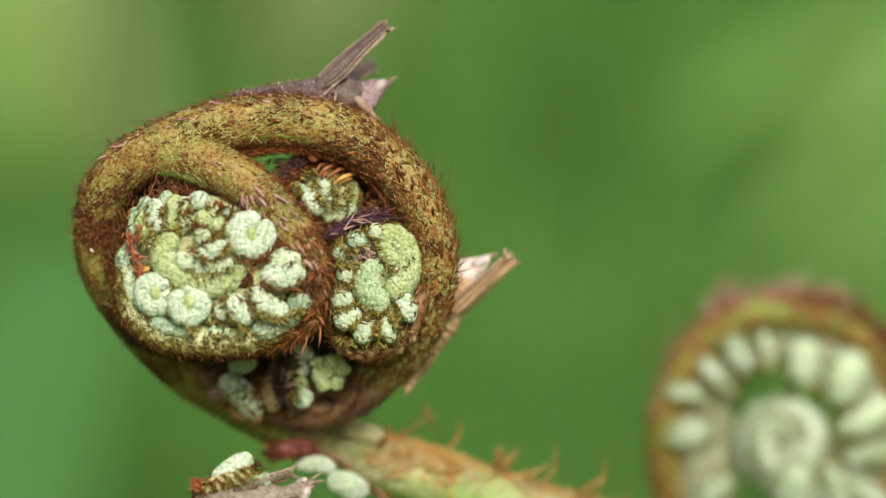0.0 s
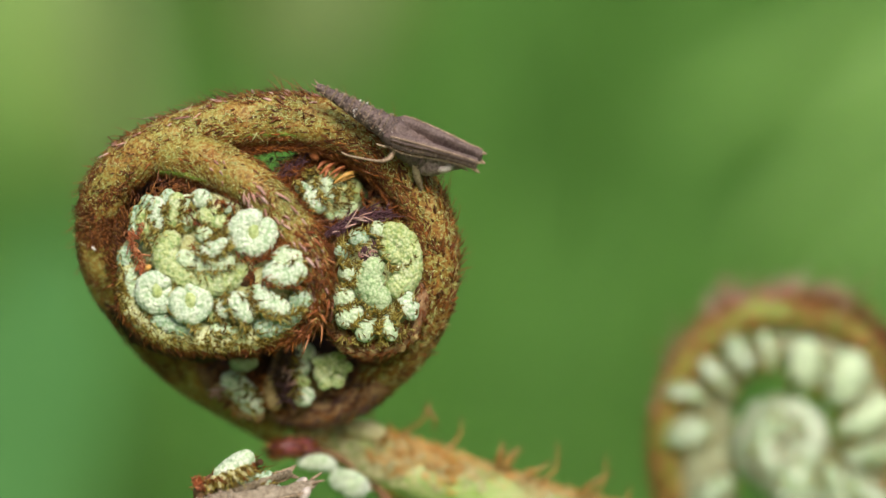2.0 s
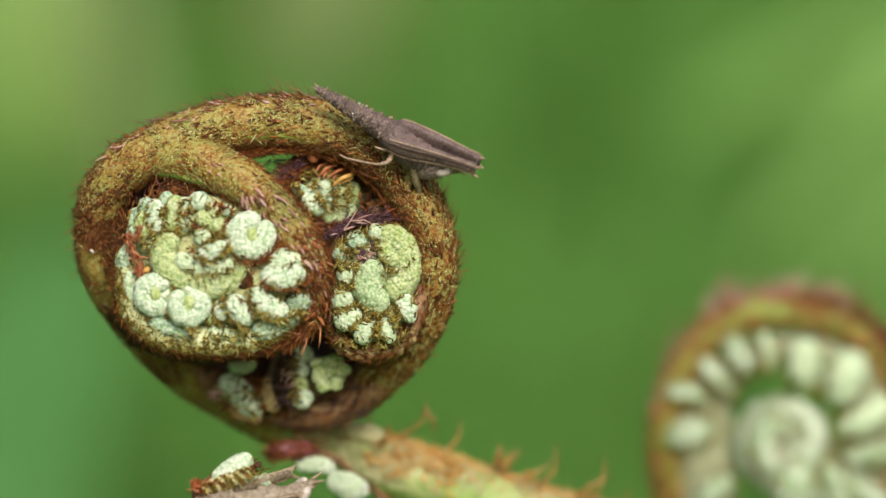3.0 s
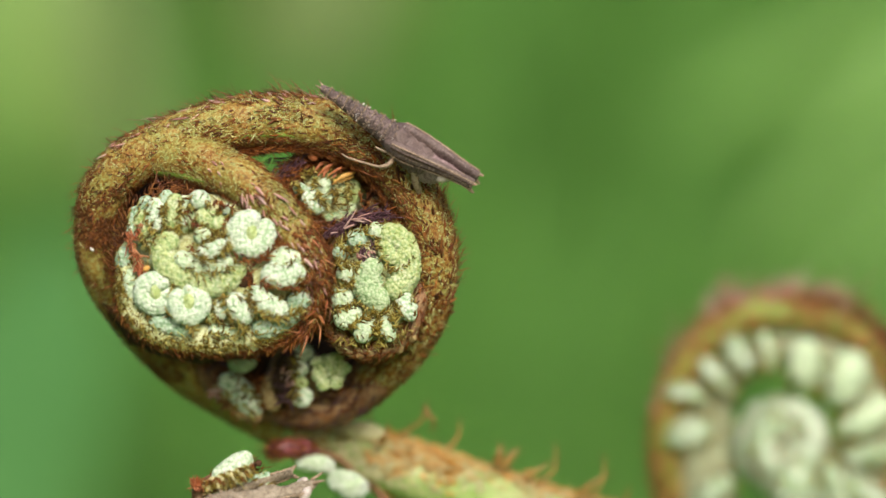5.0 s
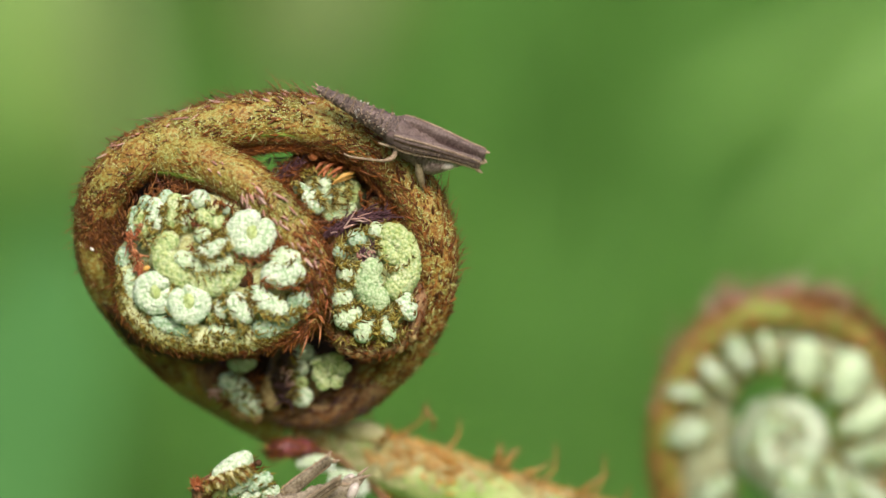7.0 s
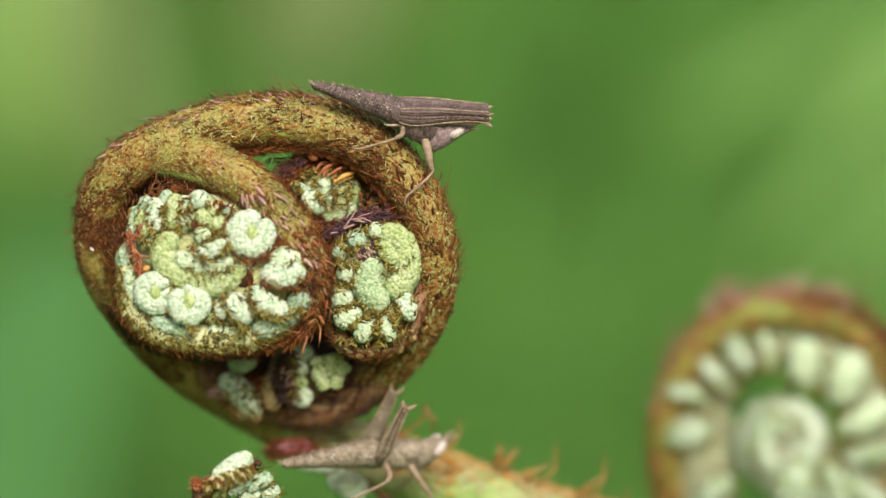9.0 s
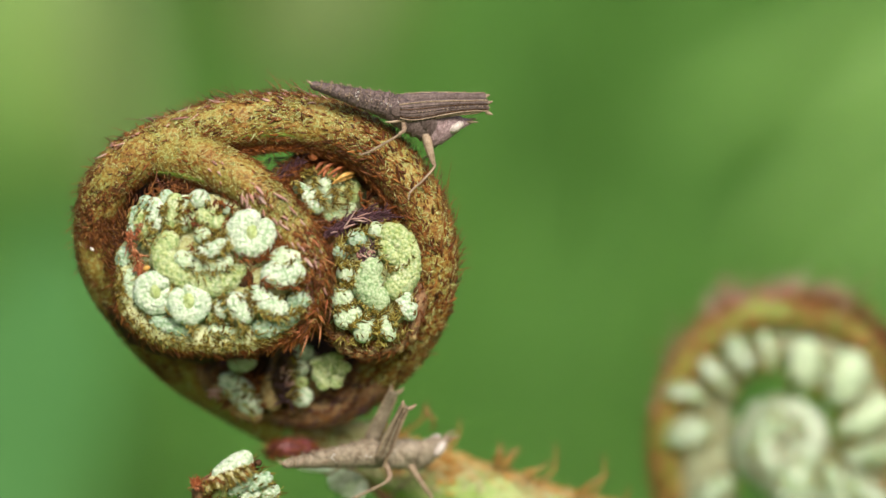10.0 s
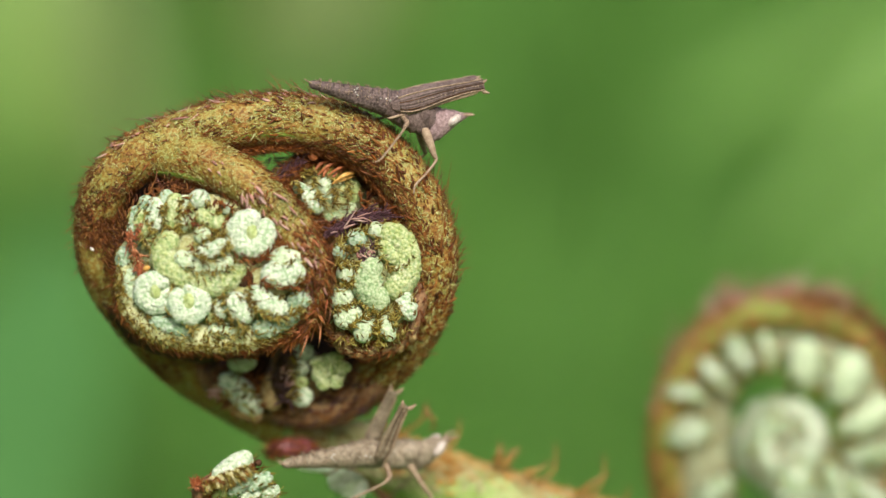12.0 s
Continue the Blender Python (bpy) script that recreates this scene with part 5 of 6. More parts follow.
def make_inner_coils(fern):
    neck = Sweep([(V(-5.02, 3.2, 4.50), 0.64), (V(-6.63, 2.6, 5.90), 0.72), (V(-8.63, 2.2, 6.21), 0.76), (V(-10.63, 1.8, 5.48), 0.72), (V(-11.43, 1.6, 3.86), 0.64), (V(-10.43, 1.6, 2.05), 0.64), (V(-7.81, 1.8, 1.45), 0.56)], 8)
    v, f = neck.mesh(16, 0.05)
    top = part("side_coil", v, f, BROWN_STALK, fern, "small brown curl with pale leaflets")
    disc(V(-8.26, 3, 3.68), 2.64, 2.16, 2.2, MASS, top, "leaf_mass", 7)
    mat_hairs("hair", V(-8.26, 3, 3.68), 2.64, 2.16, 2.2, 260, HAIR_OLIVE, top, 137, 0.4)
    lobe(top, [(V(-10.33, 1.2, 4.65), 0.24), (V(-10.19, 1.2, 4.25), 0.32), (V(-9.86, 1.2, 3.79), 0.27)], LEAF_TEAL, 130)
    lobe(top, [(V(-9.65, 0.9, 4.31), 0.27), (V(-9.44, 0.9, 3.58), 0.43), (V(-8.98, 0.9, 2.91), 0.40), (V(-8.78, 0.9, 2.38), 0.24)], SNOW, 131)
    lobe(top, [(V(-8.38, 1, 4.98), 0.27), (V(-8.31, 1, 4.32), 0.40), (V(-8.05, 1, 3.51), 0.35), (V(-7.98, 1, 3.11), 0.19)], LOBE, 132)
    lobe(top, [(V(-9.13, 1.4, 5.13), 0.19), (V(-8.99, 1.4, 4.46), 0.27), (V(-8.66, 1.4, 3.65), 0.27), (V(-8.46, 1.4, 2.85), 0.21)], LOBE_LIME, 133)
    lobe(top, [(V(-7.32, 1.3, 4.59), 0.27), (V(-7.14, 1.3, 3.79), 0.37), (V(-7.12, 1.3, 2.98), 0.27)], LOBE_LIME, 134)
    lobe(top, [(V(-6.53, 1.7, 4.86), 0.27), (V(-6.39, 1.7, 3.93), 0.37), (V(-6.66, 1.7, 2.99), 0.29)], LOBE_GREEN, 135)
    lobe(top, [(V(-8.46, 1.5, 2.18), 0.27), (V(-7.66, 1.5, 2.25), 0.37), (V(-6.86, 1.5, 2.58), 0.37), (V(-6.25, 1.5, 3.12), 0.21)], LOBE_MINT, 136)
    brush("hair", HAIR_OLIVE, top, 131, [([(V(-9.29, 0.4, 4.97), 0.1), (V(-8.96, 0.4, 4.04), 0.1), (V(-8.49, 0.4, 2.97), 0.1)], 170, 0.4, 0.045, 45, 0, 0.13), ([(V(-7.76, 0.5, 4.98), 0.1), (V(-7.63, 0.5, 4.04), 0.1), (V(-7.56, 0.5, 2.97), 0.1)], 170, 0.4, 0.045, 45, 0, 0.14), ([(V(-6.84, 0.8, 4.85), 0.1), (V(-6.68, 0.8, 3.78), 0.1), (V(-6.84, 0.8, 2.71), 0.1)], 130, 0.4, 0.045, 45, 0, 0.14),
                                           ([(V(-10.70, 0.6, 4.98), 0.1), (V(-10.03, 0.6, 3.78), 0.1), (V(-9.23, 0.6, 2.58), 0.1)], 170, 0.4, 0.045, 45, 0, 0.13), ([(V(-10.18, 0.9, 5.12), 0.1), (V(-9.24, 0.9, 5.52), 0.1), (V(-8.18, 0.9, 5.38), 0.1), (V(-7.11, 0.9, 5.12), 0.1)], 200, 0.4, 0.045, 60, 0, 0.16)], "olive brown hairs")
    fuzz("hair", HAIR_BROWN, top, 132, [(neck, 2100, 0, 1, -140, 140, 0.7, 0.05, 0.45, 0.4)], "red-brown hairs", mess=0.4)
    brush("hair", HAIR_PURPLE, top, 134, [([(V(-12.05, 1, 4.32), 0.1), (V(-11.39, 1, 4.98), 0.1), (V(-10.45, 1, 5.79), 0.1), (V(-9.38, 1, 6.19), 0.1)], 170, 0.8, 0.05, 25, 0, 0.3), ([(V(-12.35, 1.6, 6.47), 0.1), (V(-11.95, 1.6, 5.80), 0.1), (V(-11.55, 1.6, 5.13), 0.1)], 40, 0.8, 0.045, 70, 0, 0.2)], "dark purple hairs")
    for k, (p, q, s) in enumerate(((V(-6.17, 0.9, 5.36), V(-6.95, 0.2, 5.13), V(-7.78, 0.2, 4.60)), (V(-6.31, 1, 5.09), V(-7.03, 0.5, 4.87), V(-7.87, 0.4, 4.49)), (V(-6.84, 1, 5.65), V(-7.36, 0.5, 5.62), V(-8.16, 0.5, 5.11)), (V(-7.51, 1, 5.99), V(-8.17, 0.6, 5.78), V(-8.90, 0.6, 5.11)), (V(-7.05, 1.3, 5.46), V(-7.51, 0.9, 5.32), V(-7.93, 0.7, 4.78)),
                                   (V(-8.05, 1.2, 6.09), V(-8.64, 0.9, 5.98), V(-9.04, 0.7, 5.51)), (V(-5.92, 1.4, 5.53), V(-6.50, 0.8, 5.38), V(-7.10, 0.8, 4.98)), (V(-7.78, 1.2, 5.79), V(-8.31, 0.8, 5.45), V(-8.50, 0.7, 4.98)))):
        lobe(top, [(p, 0.06), (q, 0.11 if k < 2 else 0.08), (s, 0.03)], HAIR_ORANGE if k < 2 else HAIR_RUST, 138 + k, "bristle", 0.0, flat=0.5, label="long orange bristle")
    lobe(top, [(V(-9.21, 0.6, 6.82), 0.19), (V(-9.18, 0.6, 6.51), 0.27), (V(-9.23, 0.6, 6.15), 0.19)], HAIR_RUST, 144, "bud_scale", label="orange-red bud scale")
    lobe(top, [(V(-4.78, 1.6, 3.66), 0.19), (V(-4.72, 1.6, 2.99), 0.43), (V(-4.18, 1.6, 2.45), 0.35)], TAN_FOLD, 145, "fold_and_gap_shade")
    lobe(top, [(V(-3.65, 1.8, 3.26), 0.19), (V(-3.38, 1.8, 2.72), 0.29), (V(-2.84, 1.8, 2.19), 0.19)], TAN_FOLD, 146, "fold_and_gap_shade")
    brush("hair", HAIR_BROWN, top, 147, [([(V(-5.91, 1, 3.25), 0.1), (V(-5.24, 1, 3.51), 0.1), (V(-4.30, 1, 3.25), 0.1)], 90, 0.7, 0.05, 40, 0, 0.3), ([(V(-4.71, 1.2, 4.59), 0.1), (V(-3.91, 1.2, 3.79), 0.1), (V(-3.10, 1.2, 2.72), 0.1)], 160, 0.6, 0.05, 40, 0, 0.4)], "red-brown hairs")

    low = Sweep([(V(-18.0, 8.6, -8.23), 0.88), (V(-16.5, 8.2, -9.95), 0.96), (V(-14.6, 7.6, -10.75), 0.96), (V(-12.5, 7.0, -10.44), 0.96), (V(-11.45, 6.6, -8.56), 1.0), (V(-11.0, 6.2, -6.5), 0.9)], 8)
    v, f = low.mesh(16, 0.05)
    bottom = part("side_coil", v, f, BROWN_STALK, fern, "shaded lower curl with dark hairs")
    disc(V(-8.21, 4.1, -8.82), 1.22, 1.12, 0.4, LOBE_LIME, bottom, "leaflet", 27)
    for k, (p, q) in enumerate(((V(-8.53, 3.6, -8.19), V(-7.12, 3.8, -7.86)), (V(-7.85, 3.5, -8.53), V(-6.58, 3.8, -8.67)), (V(-7.99, 3.6, -9.27), V(-7.32, 3.8, -10.02)), (V(-8.27, 3.7, -9.41), V(-8.95, 3.9, -10.16)), (V(-8.67, 3.6, -9.00), V(-9.42, 3.9, -9.35)), (V(-8.94, 3.7, -8.40), V(-9.22, 3.9, -7.80)), (V(-8.26, 3.4, -8.73), V(-7.85, 3.4, -8.80)))):
        lobe(bottom, [(p, 0.3), (0.5 * p + 0.5 * q, 0.36), (q, 0.16)], LOBE_LIME, 149 + k, grain=0.05, flat=0.5)
    lobe(bottom, [(V(-10.89, 5, -7.09), 0.21), (V(-10.07, 5, -7.49), 0.43), (V(-9.32, 5, -7.76), 0.27)], SNOW, 152, flat=0.6)
    lobe(bottom, [(V(-10.89, 5, -8.44), 0.19), (V(-10.21, 5, -8.67), 0.40), (V(-9.60, 5, -8.78), 0.21)], SNOW, 153, flat=0.6)
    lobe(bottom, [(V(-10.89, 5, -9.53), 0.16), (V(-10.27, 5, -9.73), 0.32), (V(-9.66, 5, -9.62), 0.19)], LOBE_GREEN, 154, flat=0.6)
    lobe(bottom, [(V(-10.82, 5, -11.16), 0.21), (V(-10.14, 5, -10.79), 0.48), (V(-9.46, 5, -10.27), 0.27)], SNOW, 155, flat=0.6)
    disc(V(-10.00, 6.6, -9.25), 1.5, 1.9, 0.6, BROWN_STALK, bottom, "fold_and_gap_shade", 28)
    lobe(bottom, [(V(-10.90, 5.4, -7.44), 0.32), (V(-11.17, 5.4, -8.39), 0.59), (V(-11.38, 5.4, -9.48), 0.67), (V(-11.31, 5.4, -10.43), 0.59), (V(-11.04, 5.4, -10.97), 0.35)], DARK_BROWN, 156, "fold_and_gap_shade")
    lobe(bottom, [(V(-12.61, 5.6, -9.21), 0.24), (V(-12.54, 5.6, -10.16), 0.43), (V(-12.34, 5.6, -11.11), 0.45), (V(-12.20, 5.6, -11.80), 0.27)], TAN_FOLD, 157, "fold_and_gap_shade")
    lobe(bottom, [(V(-16.09, 5.8, -9.22), 0.32), (V(-15.28, 5.8, -9.90), 0.59), (V(-14.46, 5.8, -10.58), 0.67), (V(-13.71, 5.8, -11.40), 0.61), (V(-13.23, 5.8, -12.01), 0.32)], SNOW, 158, grain=0.06, cell=0.3)
    lobe(bottom, [(V(-16.53, 6.2, -9.78), 0.32), (V(-15.57, 6.2, -10.87), 0.40), (V(-14.34, 6.2, -11.82), 0.45), (V(-13.12, 6.2, -12.37), 0.35)], TAN_FOLD, 159, "fold_and_gap_shade")
    lobe(bottom, [(V(-15.54, 5.6, -8.33), 0.27), (V(-14.58, 5.6, -8.46), 0.40), (V(-13.50, 5.6, -8.19), 0.24)], LOBE_MINT, 160)
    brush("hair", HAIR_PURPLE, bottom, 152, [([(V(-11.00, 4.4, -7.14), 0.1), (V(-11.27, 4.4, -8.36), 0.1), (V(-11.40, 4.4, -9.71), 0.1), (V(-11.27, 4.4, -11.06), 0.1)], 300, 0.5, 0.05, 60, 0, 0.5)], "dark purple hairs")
    brush("hair", HAIR_MAUVE, bottom, 153, [([(V(-11.64, 3.7, -8.60), 0.1), (V(-11.24, 3.7, -9.14), 0.1), (V(-10.83, 3.7, -9.82), 0.1)], 60, 0.4, 0.04, 70, 0, 0.35), ([(V(-16.63, 4.6, -10.12), 0.1), (V(-16.29, 4.6, -10.67), 0.1)], 50, 0.5, 0.05, 60, 0, 0.2)], "mauve hairs")
    brush("hair", HAIR_OLIVE, bottom, 154, [([(V(-15.91, 5, -10.14), 0.1), (V(-14.82, 5, -11.09), 0.1), (V(-13.60, 5, -12.04), 0.1)], 90, 0.5, 0.045, 50, 0, 0.3), ([(V(-15.36, 5, -9.32), 0.1), (V(-14.28, 5, -10.14), 0.1), (V(-13.19, 5, -11.50), 0.1)], 90, 0.5, 0.045, 50, 0, 0.25), ([(V(-10.78, 4.2, -7.67), 0.1), (V(-10.72, 4.2, -9.16), 0.1), (V(-10.58, 4.2, -10.92), 0.1)], 160, 0.5, 0.045, 60, 0, 0.25)], "olive brown hairs")
    brush("hair", HAIR_BROWN, bottom, 155, [([(V(-13.62, 5.4, -8.93), 0.1), (V(-13.08, 5.4, -10.15), 0.1), (V(-12.94, 5.4, -11.51), 0.1)], 160, 0.6, 0.05, 45, 0, 0.5), ([(V(-16.91, 5.8, -9.63), 0.1), (V(-15.68, 5.8, -11.26), 0.1), (V(-13.23, 5.8, -12.76), 0.1)], 160, 0.6, 0.05, 45, 0, 0.3)], "red-brown hairs")


def make_basal_leaflets(fern):
    """The small coils low on the stem."""
    neck = Sweep([(V(-5.90, 6, -19.61), 0.56), (V(-9.10, 4, -19.66), 0.6), (V(-12.16, 0, -19.16), 0.72), (V(-15.24, -2, -18.41), 0.72), (V(-16.84, -3, -17.27), 0.68), (V(-15.76, -3.2, -16.23), 0.64), (V(-14.18, -3.2, -15.44), 0.56), (V(-13.20, -3, -15.22), 0.4)], 8)
    v, f = neck.mesh(16, 0.05)
    coil = part("basal_coil", v, f, BROWN_STALK, fern, "small low coil with white leaflets")
    lobe(coil, [(V(-16.01, -4, -16.08), 0.27), (V(-15.29, -4, -15.62), 0.45), (V(-14.44, -4, -15.13), 0.51), (V(-13.72, -4, -14.79), 0.48), (V(-13.19, -4, -14.74), 0.32)], SNOW, 170)
    lobe(coil, [(V(-13.04, -3.8, -14.81), 0.13), (V(-12.90, -3.8, -14.99), 0.20), (V(-12.98, -3.8, -15.20), 0.13)], DARK_BROWN, 171, "tip", 0.02, label="dark shrivelled tip")
    scales = [lobe(coil, row, HAIR_CREAM, 172 + k, "scale", 0.03, flat=0.6) for k, row in enumerate((
        [(V(-16.78, -4.3, -16.25), 0.12), (V(-16.39, -4.3, -16.52), 0.17), (V(-16.25, -4.3, -16.91), 0.12)], [(V(-16.25, -4.4, -15.99), 0.12), (V(-15.79, -4.4, -16.25), 0.19), (V(-15.53, -4.4, -16.77), 0.13)], [(V(-15.65, -4.5, -15.76), 0.12), (V(-15.22, -4.5, -16.05), 0.19), (V(-14.87, -4.5, -16.54), 0.13)], [(V(-15.06, -4.5, -15.55), 0.12), (V(-14.65, -4.5, -15.81), 0.19), (V(-14.28, -4.5, -16.28), 0.13)],
        [(V(-14.48, -4.5, -15.33), 0.12), (V(-14.08, -4.5, -15.59), 0.19), (V(-13.69, -4.5, -15.98), 0.13)], [(V(-13.96, -4.4, -15.16), 0.11), (V(-13.63, -4.4, -15.37), 0.16), (V(-13.27, -4.4, -15.66), 0.11)]))]
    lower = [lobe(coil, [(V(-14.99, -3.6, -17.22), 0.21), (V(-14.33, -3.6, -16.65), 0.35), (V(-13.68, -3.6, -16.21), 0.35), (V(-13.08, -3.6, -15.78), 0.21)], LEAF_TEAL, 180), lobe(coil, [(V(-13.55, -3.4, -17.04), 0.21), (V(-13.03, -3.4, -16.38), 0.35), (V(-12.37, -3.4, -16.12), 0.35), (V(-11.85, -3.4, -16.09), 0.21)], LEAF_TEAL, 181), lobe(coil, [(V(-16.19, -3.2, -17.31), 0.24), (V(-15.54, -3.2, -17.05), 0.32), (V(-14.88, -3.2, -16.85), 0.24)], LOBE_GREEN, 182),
             lobe(coil, [(V(-14.37, -3, -17.46), 0.32), (V(-13.58, -3, -17.26), 0.37), (V(-12.79, -3, -16.93), 0.32)], SNOW, 183), lobe(coil, [(V(-12.67, -2.8, -17.47), 0.29), (V(-12.01, -2.8, -17.08), 0.40), (V(-11.48, -2.8, -16.68), 0.27)], SNOW, 184)]
    rim_hairs("hair", scales + lower, HAIR_OLIVE, coil, 185, 40, 0.4, 0.05, 40)
    brush("hair", HAIR_RUST, coil, 186, [([(V(-17.51, -4.2, -16.59), 0.1), (V(-17.11, -4.2, -16.39), 0.1), (V(-16.65, -4.2, -16.52), 0.1)], 300, 0.4, 0.055, 50, 0, 0.22)], "rust-red hairs")
    brush("hair", HAIR_BROWN, coil, 188, [([(V(-16.76, -4.6, -16.37), 0.1), (V(-15.58, -4.6, -16.17), 0.1), (V(-14.27, -4.6, -15.65), 0.1), (V(-13.23, -4.6, -15.25), 0.1)], 240, 0.36, 0.045, 45, 0, 0.16)], "red-brown hairs")
    fuzz("hair", HAIR_BROWN, coil, 187, [(neck, 420, 0.35, 1, -140, 140, 0.6, 0.05, 0.3, 0.3)], "red-brown hairs")
    lines = [finger(V(-9.33, 8, -15.88), 1.36, 0.6, -6, 0.15), finger(V(-7.01, 8, -17.37), 1.36, 0.92, -20, 0.15)]
    stub = Sweep([(V(-9.26, 8.8, -14.86), 0.32), (V(-9.86, 8, -14.64), 0.6), (V(-11.07, 7.4, -14.53), 0.72), (V(-12.09, 7.2, -14.68), 0.6), (V(-12.67, 7.2, -14.85), 0.24)], 8)
    v, f = stub.mesh(16, 0.06)
    bud = part("basal_bud", v, f, BUD, fern, "purple-red bud with white leaflets")
    twig = Sweep([(V(-3.94, 11.8, -19.21), 0.44), (V(-5.19, 11.4, -17.43), 0.32), (V(-6.63, 11, -16.32), 0.28), (V(-8.28, 10.4, -15.20), 0.28), (V(-9.69, 9, -14.78), 0.28)], 8)
    v, f = twig.mesh(12, 0.06)
    part("twig", v, f, BROWN_STALK, bud)
    leaflets(bud, lines, LOBE, 190)
    fuzz("hair", HAIR_BROWN, bud, 191, [(stub, 260, 0, 1, -140, 140, 0.6, 0.06, 0.3, 0.3)], "red-brown hairs")


# ---------------------------------------------------------------- the second fiddlehead
def make_second_fern():
    fern = thing("fern_fiddlehead", V(24, 52, -H), "small coiled fern fiddlehead with white leaflets, out of focus", "fern", "fiddleheads")
    ring = Sweep([(V(24, 52, -H), 2.2), (V(22, 50, -250), 2.0), (V(19, 46, -80), 1.7), (V(19.85, 32, -24.27), 1.44), (V(18.21, 31, -19.69), 1.36), (V(17.70, 30, -15.16), 1.28), (V(18.60, 30, -10.68), 1.24), (V(21.28, 30, -6.88), 1.2), (V(25.30, 30, -5.10), 1.2), (V(29.55, 30, -5.32), 1.16),
                  (V(33.57, 30, -7.56), 1.12), (V(36.03, 30, -11.58), 1.08), (V(36.48, 30, -16.05), 1.04), (V(34.69, 30, -20.52), 0.96), (V(30.67, 30, -22.76), 0.88), (V(26.20, 30, -22.31), 0.8)], 8)
    v, f = ring.mesh(20, 0.04)
    stalk = part("stalk", v, f, GROOVE, fern)
    lines = [finger(V(19.39, 28.5, -14.63), 1.76, 1.2, 20, 0.1), finger(V(19.17, 28.5, -11.52), 1.6, 0.8, -10, 0.1), finger(V(21.39, 28.5, -10.18), 1.68, 0.88, -50, 0.1), finger(V(23.17, 28.5, -8.40), 1.52, 1.12, -60, 0.1), finger(V(25.39, 28.5, -8.05), 1.44, 0.6, -80, 0.1),
             finger(V(28.23, 28, -9.06), 1.84, 1.48, -95, 0.1), finger(V(31.34, 28, -10.08), 2.16, 1.68, -115, 0.1), finger(V(33.12, 28, -13.05), 2.32, 1.28, -150, 0.1), finger(V(33.34, 28, -15.94), 1.92, 1, 190, 0.1), finger(V(30.90, 28, -18.60), 2, 0.96, 110, 0.1),
             finger(V(28.23, 28, -18.96), 2, 1.12, 70, 0.1), finger(V(21.39, 28.5, -19.08), 1.6, 1.04, 40, 0.1), finger(V(33.18, 28.5, -19.08), 2, 1.04, 150, 0.1)]
    leaflets(stalk, lines[4:8], LOBE, 210, 0.06, False)
    leaflets(stalk, lines[:4] + lines[8:], MINT_DIM, 214, 0.06, False)
    middle = [curl(V(26.72, 28.4, -15.16), 4.08, 120, 1.3, -1, 0.3, 0.08, 0.7), finger(V(27.35, 28, -18.51), 1.76, 1.36, 60, 0.1), finger(V(32.25, 29, -16.88), 1.84, 0.96, 120, 0.1), finger(V(29.85, 28.6, -18.73), 1.76, 0.96, 80, 0.1)]
    leaflets(stalk, middle, MINT_DIM, 228, 0.06, False)
    disc(V(26.83, 29.6, -15.49), 3.92, 4.08, 2.0, MINT_DIM, stalk, "leaf_mass", 31)
    mat_hairs("hair", V(26.83, 29.6, -15.49), 3.92, 4.08, 2.4, 160, HAIR_OLIVE, stalk, 236, 0.6, 0.06)
    rim_hairs("hair", middle[:1], HAIR_MAUVE, stalk, 235, 150, 0.5, 0.06, 60)
    back = Sweep([(V(20.91, 31, -21.49), 2.48), (V(20.55, 31, -15.66), 2.48), (V(21.18, 31, -11.98), 2), (V(23.24, 31, -9.29), 1.52), (V(26.96, 31, -7.67), 1.2), (V(31.67, 31, -9.38), 1.76), (V(33.92, 31, -12.97), 2), (V(33.92, 31, -17.00), 2.16), (V(31.67, 31, -19.69), 2.16), (V(27.64, 31, -21.04), 2)], 6)
    v, f = back.mesh(16, 0.05)
    part("leaf_back", v, f, CORE, stalk, "pale mottled backs of the leaflets")
    rim_hairs("hair", lines + middle, HAIR_OLIVE, stalk, 233, 90, 0.7, 0.05, 40)
    fuzz("hair", HAIR_OLIVE, stalk, 231, [(ring, 1500, 0.1, 0.85, -70, 90, 0.7, 0.06, 0.3, 0.3)], "olive hairs")
    fuzz("hair", HAIR_BROWN, stalk, 234, [(ring, 1300, 0.1, 0.9, -150, -70, 0.9, 0.06, 0.45, 0.3), (ring, 700, 0.55, 0.8, -150, -40, 0.9, 0.07, 0.4, 0.3)], "red-brown hairs")
    fuzz("scale", HAIR_MAUVE, stalk, 232, [(ring, 190, 0.35, 0.72, -150, -60, 1.1, 0.12, 0.5, 0.3), (ring, 110, 0.46, 0.62, -105, -80, 1.9, 0.11, 0.9, 0.3)], "mauve scales", mess=0.3)
    fuzz("scale", HAIR_DARK, stalk, 237, [(ring, 420, 0.58, 0.78, -120, -65, 1.5, 0.13, 0.7, 0.3), (ring, 120, 0.4, 0.6, -105, -80, 1.5, 0.08, 0.8, 0.3)], "dark brown scales", mess=0.3)
    fuzz("hair", HAIR_RUST, stalk, 238, [(ring, 420, 0.2, 0.6, -110, -60, 0.7, 0.08, 0.3, 0.3), (ring, 1900, 0.15, 0.85, -75, 60, 0.6, 0.08, 0.3, 0.3)], "rust-red hairs", mess=0.5)


# ---------------------------------------------------------------- grasshoppers
def solid(name, sw, material, parent, segs=14, flat=1.0, rough=0.05, seed=1, label=""):
    v, f = sw.mesh(segs, rough, flat, seed)
    v = v + np.array((0, 0, 0))
    return part(name, v, f, material, parent, label)


